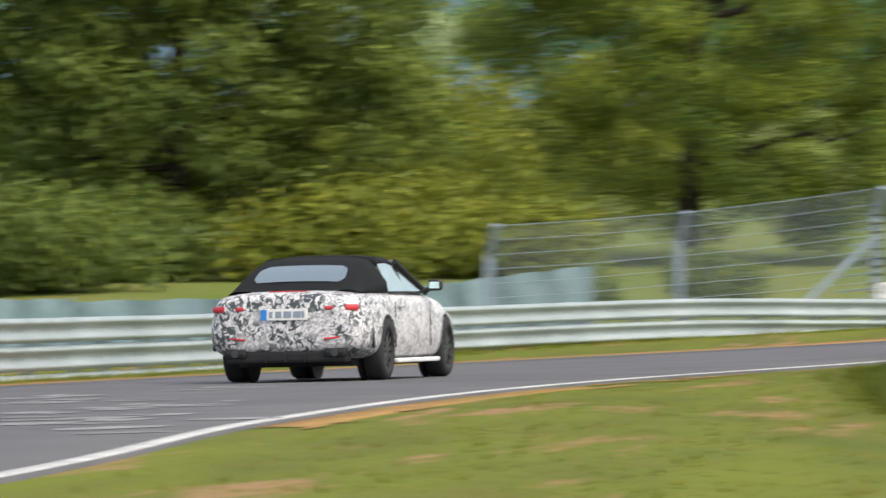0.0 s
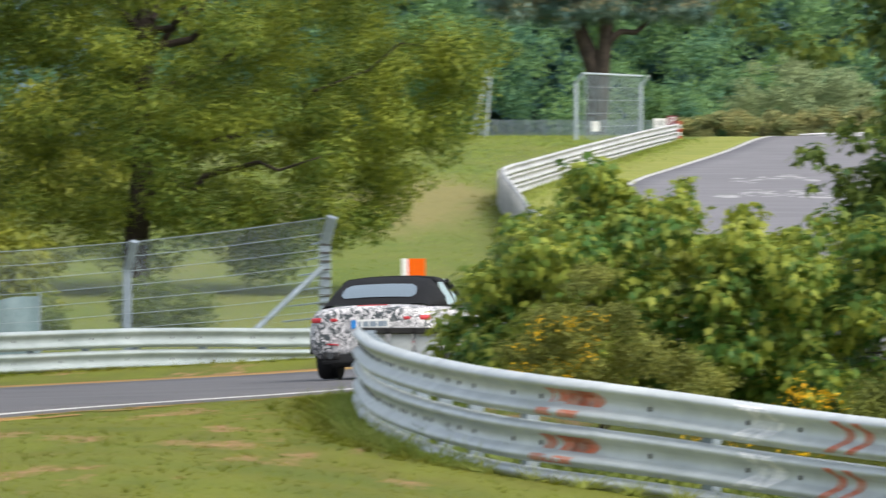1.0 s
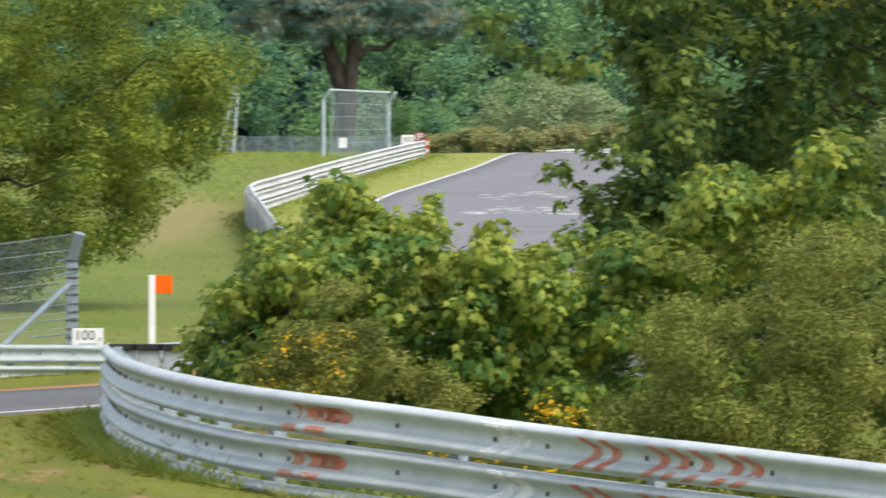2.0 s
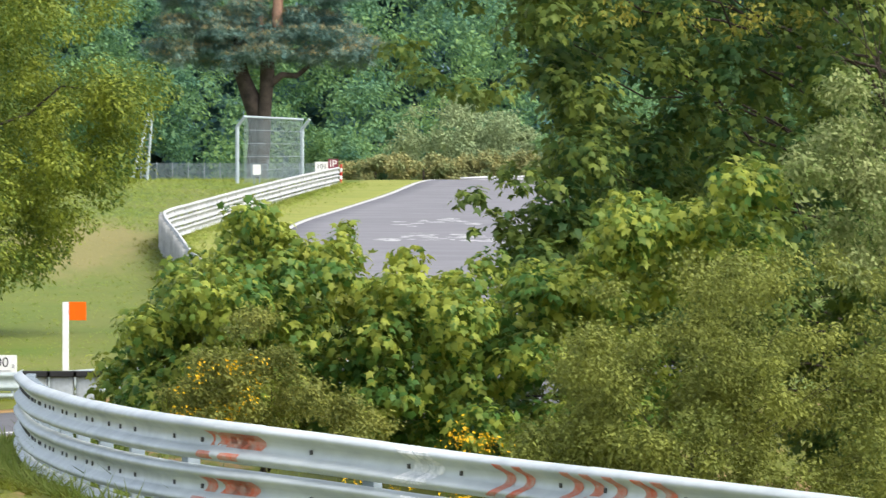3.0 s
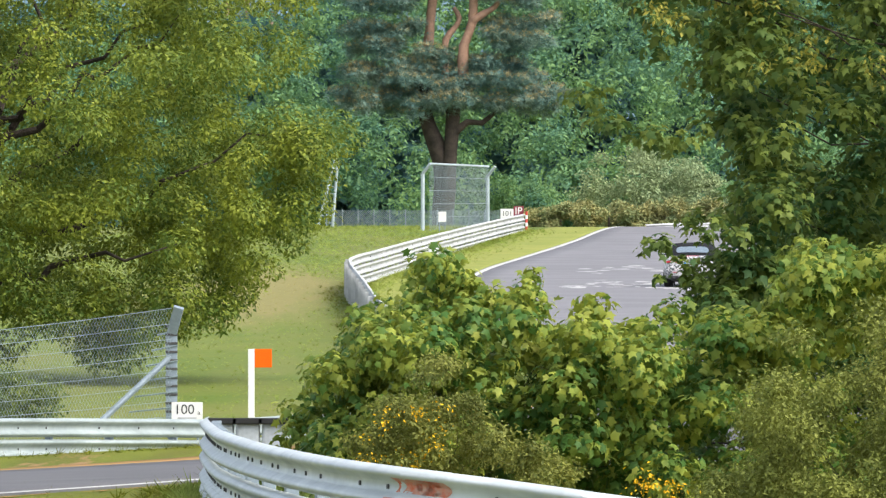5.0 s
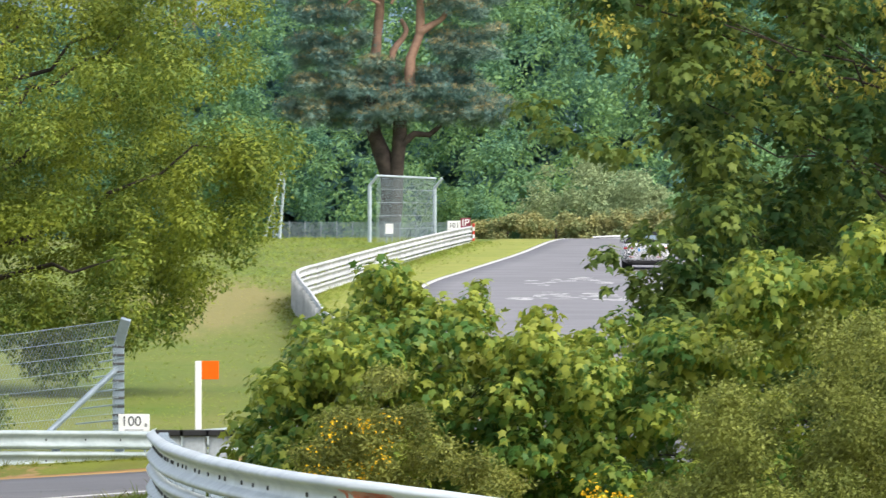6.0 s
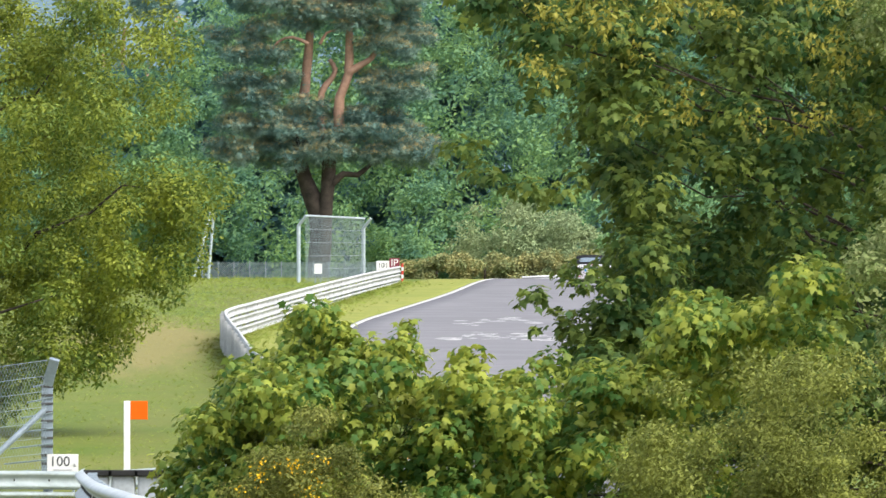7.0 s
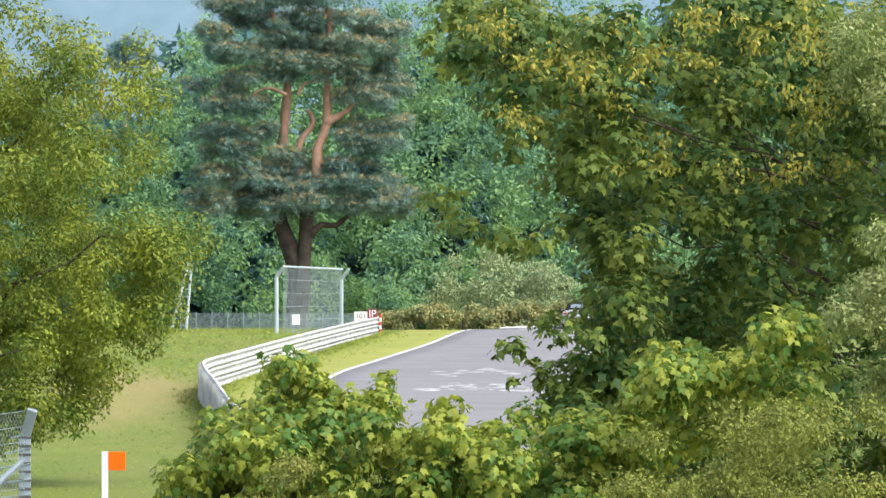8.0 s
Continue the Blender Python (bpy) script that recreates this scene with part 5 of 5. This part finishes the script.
def rounded(ob, levels=2):
    """Bakes a subdivision into the mesh."""
    mod = ob.modifiers.new("round", "SUBSURF")
    mod.levels = mod.render_levels = levels
    me = bpy.data.meshes.new_from_object(ob.evaluated_get(bpy.context.evaluated_depsgraph_get()))
    ob.modifiers.clear()
    ob.data = me
    me.shade_smooth()
    return ob


def carve(ob, cutters):
    """Cuts cylinders (centre, radius, half length) along x out of a mesh."""
    made = []
    for c, r, h in cutters:
        bm = bmesh.new()
        rod(bm, (c[0] - h, c[1], c[2]), (c[0] + h, c[1], c[2]), r, r, 40)
        k = part("cut", bm, M_BLACK)
        made.append(k)
        mod = ob.modifiers.new("cut", "BOOLEAN")
        mod.operation, mod.object, mod.solver = "DIFFERENCE", k, "EXACT"
    me = bpy.data.meshes.new_from_object(ob.evaluated_get(bpy.context.evaluated_depsgraph_get()))
    ob.modifiers.clear()
    ob.data = me
    for k in made:
        bpy.data.objects.remove(k)
    return ob


def body_half(zb, wb, wm, ws, zs, zt):
    return [(0, zb), (wb * 0.6, zb), (wb, zb + 0.02), (wm - 0.02, zb + 0.14), (wm, 0.5), (wm - 0.015, 0.68), (ws, zs - 0.07), (ws - 0.06, zs), (ws * 0.55, zt - 0.005), (0, zt)]


def wheel(parent, x, y):
    r, w = 0.335, 0.125
    s = 1 if x > 0 else -1
    hub = new("wheel")
    hub.parent = parent
    hub.location = (x, y, r)
    prof = [(0.215, -w), (0.27, -w), (0.315, -w + 0.012), (r, -w + 0.045), (r, w - 0.045), (0.315, w - 0.012), (0.27, w), (0.215, w)]
    v, f = [], []
    n = 40
    for i in range(n):
        a = i / n * 6.28318
        v += [(o, math.cos(a) * q, math.sin(a) * q) for q, o in prof]
    k = len(prof)
    for i in range(n):
        for j in range(k):
            a, b = i * k + j, i * k + (j + 1) % k
            a2, b2 = ((i + 1) % n) * k + j, ((i + 1) % n) * k + (j + 1) % k
            f.append((a, b, b2, a2))
    smooth(raw("tyre", v, f, M_TYRE, hub))
    bm = bmesh.new()
    rod(bm, (s * (w - 0.06), 0, 0), (s * (w - 0.02), 0, 0), 0.06, 0.05, 16)
    for i in range(10):
        a = i / 10 * 6.28318
        c = Vector((s * (w - 0.035), math.cos(a) * 0.13, math.sin(a) * 0.13))
        box(bm, c, (0.03, 0.035 if i % 2 else 0.045, 0.2), pose(0, 0, 0, math.degrees(a) - 90, 0, 0), 0.006)
    rod(bm, (-s * 0.02, 0, 0), (s * 0.0, 0, 0), 0.215, 0.215, 32)
    part("rim", bm, M_RIM, hub)
    return hub


def car():
    c = group("car", "white convertible car in black camouflage foil with black soft top", "car")
    sec = [(-1.06, (0.40, 0.66, 0.72, 0.60, 0.84, 0.90)), (-1.02, (0.33, 0.74, 0.82, 0.72, 0.90, 0.965)), (-0.9, (0.28, 0.80, 0.885, 0.82, 0.935, 0.985)),
           (-0.55, (0.24, 0.82, 0.92, 0.875, 0.95, 1.0)), (-0.1, (0.2, 0.82, 0.928, 0.895, 0.955, 0.99)), (0.4, (0.19, 0.82, 0.922, 0.89, 0.95, 0.96)), (1.2, (0.18, 0.82, 0.905, 0.87, 0.945, 0.95)),
           (2.0, (0.18, 0.82, 0.905, 0.865, 0.935, 0.96)), (2.5, (0.19, 0.82, 0.918, 0.85, 0.915, 0.95)), (2.95, (0.2, 0.82, 0.915, 0.82, 0.87, 0.91)), (3.35, (0.22, 0.78, 0.87, 0.74, 0.79, 0.83)),
           (3.6, (0.25, 0.66, 0.74, 0.6, 0.70, 0.74)), (3.7, (0.3, 0.5, 0.56, 0.45, 0.62, 0.66))]
    body = loft("body", [(y, body_half(*k)) for y, k in sec], M_CAMO, c)
    rounded(body, 2)
    carve(body, [((s * 0.86, y, 0.335), 0.375, 0.22) for s in (-1, 1) for y in (0.0, 2.85)])
    # dark lining of the arches and floor
    for s in (-1, 1):
        for y in (0.0, 2.85):
            bm = bmesh.new()
            rod(bm, (s * 0.62, y, 0.36), (s * 0.66, y, 0.36), 0.37, 0.37, 32)
            part("arch_liner", bm, M_BLACK, c)
    bm = bmesh.new()
    box(bm, (0, 1.4, 0.2), (1.3, 3.9, 0.08), None, 0.02)
    part("floor_pan", bm, M_BLACK, c)
    # soft top
    def top_half(w0, w1, zt, zb):
        return [(w0, zb), (w0 - 0.02, zb + (zt - zb) * 0.3), (w1 + 0.07, zt - (zt - zb) * 0.26), (w1, zt - (zt - zb) * 0.09), (w1 * 0.6, zt - 0.008), (0, zt)]
    tops = [(-0.62, top_half(0.74, 0.60, 1.0, 0.96)), (-0.5, top_half(0.755, 0.62, 1.05, 0.955)), (-0.2, top_half(0.775, 0.60, 1.19, 0.95)), (0.1, top_half(0.785, 0.585, 1.295, 0.95)),
            (0.35, top_half(0.79, 0.575, 1.352, 0.95)), (0.52, top_half(0.79, 0.57, 1.37, 0.95))]
    st = loft("soft_top", tops, M_CLOTH, c, ends=False)
    smooth(st)
    roof = [(0.5, [(0.66, 1.275), (0.64, 1.30), (0.57, 1.345), (0.34, 1.366), (0, 1.372)]), (0.9, [(0.66, 1.285), (0.64, 1.31), (0.57, 1.355), (0.34, 1.378), (0, 1.385)]),
            (1.3, [(0.65, 1.27), (0.63, 1.30), (0.56, 1.342), (0.34, 1.365), (0, 1.373)]), (1.52, [(0.63, 1.25), (0.61, 1.275), (0.54, 1.315), (0.34, 1.335), (0, 1.342)])]
    smooth(loft("roof_panel", roof, M_CLOTH, c, ends=True))
    # rear window, set 4 mm proud of the cloth
    v, f = [], []
    nx, ny = 13, 6
    for j in range(ny):
        t = j / (ny - 1)
        y = -0.43 + 0.42 * t
        z = float(np.interp(y, [-0.62, -0.5, -0.2, 0.1, 0.35], [1.0, 1.05, 1.19, 1.295, 1.352])) + 0.016
        half = 0.53 - 0.05 * t - 0.07 * (abs(t - 0.5) * 2) ** 4
        for i in range(nx):
            x = -half + 2 * half * i / (nx - 1)
            v.append((x, y, z - 0.022 * (x / 0.6) ** 2))
    for j in range(ny - 1):
        for i in range(nx - 1):
            a = j * nx + i
            f.append((a, a + 1, a + nx + 1, a + nx))
    smooth(raw("rear_window", v, f, M_PANE, c))
    for s in (-1, 1):
        q = [(0.53, 0.80, 0.955), (1.25, 0.80, 0.95), (2.15, 0.80, 0.955), (1.52, 0.625, 1.255), (0.95, 0.655, 1.285), (0.53, 0.66, 1.275)]
        raw("side_window", [(s * x, y, z) for y, x, z in q], [(0, 1, 4, 5), (1, 2, 3, 4)], M_PANE, c)
        bm = bmesh.new()
        rod(bm, (s * 0.80, 2.22, 0.95), (s * 0.62, 1.52, 1.30), 0.035, 0.03, 8)
        part("windscreen_pillar", bm, M_BLACK, c)
        bm = bmesh.new()
        rod(bm, (s * 0.805, 0.5, 0.955), (s * 0.81, 2.2, 0.953), 0.014, None, 6)
        part("window_trim", bm, M_BLACK, c)
        # mirror
        mir = new("wing_mirror")
        mir.parent = c
        bm = bmesh.new()
        box(bm, (s * 0.965, 2.02, 1.03), (0.165, 0.11, 0.125), None, 0.04)
        smooth(part("housing", bm, M_BLACK, mir))
        bm = bmesh.new()
        box(bm, (s * 0.965, 1.962, 1.03), (0.115, 0.006, 0.075), None, 0.002)
        part("mirror_face", bm, M_PANE, mir)
        bm = bmesh.new()
        rod(bm, (s * 0.82, 2.03, 0.96), (s * 0.92, 2.03, 1.0), 0.03, 0.025, 8)
        part("bracket", bm, M_BLACK, mir)
        # lamps
        bm = bmesh.new()
        box(bm, (s * 0.73, -0.96, 0.80), (0.16, 0.12, 0.07), pose(0, 0, 0, 0, 0, s * 22), 0.025)
        part("tail_lamp", bm, M_LAMP, c)
        bm = bmesh.new()
        box(bm, (s * 0.50, -1.035, 0.80), (0.095, 0.06, 0.045), pose(0, 0, 0, 0, 0, s * 6), 0.018)
        part("tail_lamp", bm, M_LAMP, c)
        bm = bmesh.new()
        box(bm, (s * 0.56, -1.045, 0.475), (0.24, 0.03, 0.022), pose(0, 0, 0, 0, s * -5, s * 14), 0.006)
        part("reflector", bm, M_LAMP, c)
        bm = bmesh.new()
        box(bm, (s * 0.56, -1.0, 0.315), (0.26, 0.12, 0.10), None, 0.04)
        part("exhaust_surround", bm, M_BLACK, c)
        bm = bmesh.new()
        rod(bm, (s * 0.56, -1.075, 0.315), (s * 0.56, -0.9, 0.315), 0.042, None, 16)
        part("exhaust_pipe", bm, M_RIM, c)
        bm = bmesh.new()
        box(bm, (s * 0.885, -0.62, 0.50), (0.03, 0.09, 0.30), pose(0, 0, 0, 0, s * -4, s * 12), 0.012)
        part("bumper_vent", bm, M_BLACK, c)
        bm = bmesh.new()
        box(bm, (s * 0.915, 0.62, 0.80), (0.035, 0.2, 0.03), None, 0.01)
        part("door_handle", bm, M_CAMO, c)
        bm = bmesh.new()
        box(bm, (s * 0.885, 1.42, 0.205), (0.06, 1.95, 0.05), None, 0.018)
        part("side_sill", bm, M_WHITE, c)
        for y in (0.62, 1.98):
            bm = bmesh.new()
            box(bm, (s * 0.908, y - 0.28 * (y < 1), 0.60), (0.012, 0.004, 0.5), None)
            part("door_gap", bm, M_BLACK, c)
    # windscreen
    raw("windscreen", [(-0.80, 2.22, 0.95), (0.80, 2.22, 0.95), (0.60, 1.53, 1.325), (-0.60, 1.53, 1.325)], [(0, 1, 2, 3)], M_PANE, c)
    for s in (-0.36, 0.36):
        seat = new("seat")
        seat.parent = c
        bm = bmesh.new()
        box(bm, (s, 1.0, 0.80), (0.48, 0.14, 0.55), pose(0, 0, 0, 10, 0, 0), 0.05)
        smooth(part("backrest", bm, M_SEAT, seat))
        bm = bmesh.new()
        box(bm, (s, 0.96, 1.14), (0.26, 0.09, 0.17), None, 0.035)
        smooth(part("headrest", bm, M_SEAT, seat))
    bm = bmesh.new()
    box(bm, (0, 2.0, 0.9), (1.5, 0.4, 0.1), None, 0.03)
    part("dashboard", bm, M_BLACK, c)
    # brake light, plate, diffuser
    bm = bmesh.new()
    box(bm, (0, -0.86, 0.982), (0.42, 0.03, 0.02), None, 0.006)
    part("brake_light", bm, M_LAMP, c)
    plate = new("number_plate")
    plate.parent = c
    bm = bmesh.new()
    box(bm, (0, -1.062, 0.735), (0.53, 0.02, 0.125), pose(0, 0, 0, -6, 0, 0), 0.006)
    part("panel", bm, M_PLATE, plate)
    bm = bmesh.new()
    box(bm, (-0.225, -1.074, 0.735), (0.07, 0.004, 0.115), pose(0, 0, 0, -6, 0, 0))
    part("band", bm, M_BLUE, plate)
    for x, w in ((-0.145, 0.04), (-0.06, 0.07), (0.04, 0.09), (0.15, 0.09), (0.215, 0.03)):
        bm = bmesh.new()
        box(bm, (x, -1.074, 0.735), (w, 0.004, 0.07), pose(0, 0, 0, -6, 0, 0))
        part("bar", bm, M_POST, plate)
    bm = bmesh.new()
    box(bm, (0, -0.9, 0.275), (1.36, 0.24, 0.13), None, 0.03)
    part("diffuser", bm, M_BLACK, c)
    for x in (-0.22, 0, 0.22):
        bm = bmesh.new()
        box(bm, (x, -1.0, 0.25), (0.015, 0.16, 0.07), None, 0.004)
        part("fin", bm, M_BLACK, c)
    c["wheels"] = 4
    return c, [wheel(c, x, y) for x in (-0.785, 0.785) for y in (0.0, 2.85)]


CAR, WHEELS = car()


def motions():
    rows = []
    drive = [(0.0, -8.89, 92.6, 8.8), (0.3, -6.95, 99.3, 7.8), (0.5, -5.69, 104, 8.3), (0.7, -4.40, 108.5, 8.5), (1.0, -2.46, 115, 9), (1.2, -1.15, 120, 13), (1.6, 2.0, 135, 18),
             (2.2, 6.3, 160, 13), (3.0, 9.2, 190, 1), (4.0, 8.75, 227, -2), (5.0, 8.85, 268, 3), (5.8, 10.2, 307, 4), (6.1, 11.0, 323, 3.5), (6.4, 11.8, 340, 3), (6.8, 12.8, 360, 3), (7.2, 13.6, 379, 3),
             (7.6, 14.5, 396, 3), (8.0, 15.3, 412, 3)]
    for t, x, y, h in drive:
        a = radians(h)
        fx, fy = math.sin(a), math.cos(a)
        zr, zf = gz(x, y), gz(x + fx * 2.85, y + fy * 2.85)
        zl = gz(x - fy * 0.8, y + fx * 0.8)
        zq = gz(x + fy * 0.8, y - fx * 0.8)
        pitch, roll = math.degrees(math.atan2(zf - zr, 2.85)), math.degrees(math.atan2(zl - zq, 1.6))
        rows.append((t, pose(x, y, zr + 0.034, 0, 0, -h) @ pose(0, 0, 0, pitch, roll, 0)))
    walk(CAR, rows)
    for w in WHEELS:
        walk(w, [(k / 10, pose(*w.location, -48 * k, 0, 0)) for k in range(81)])


motions()
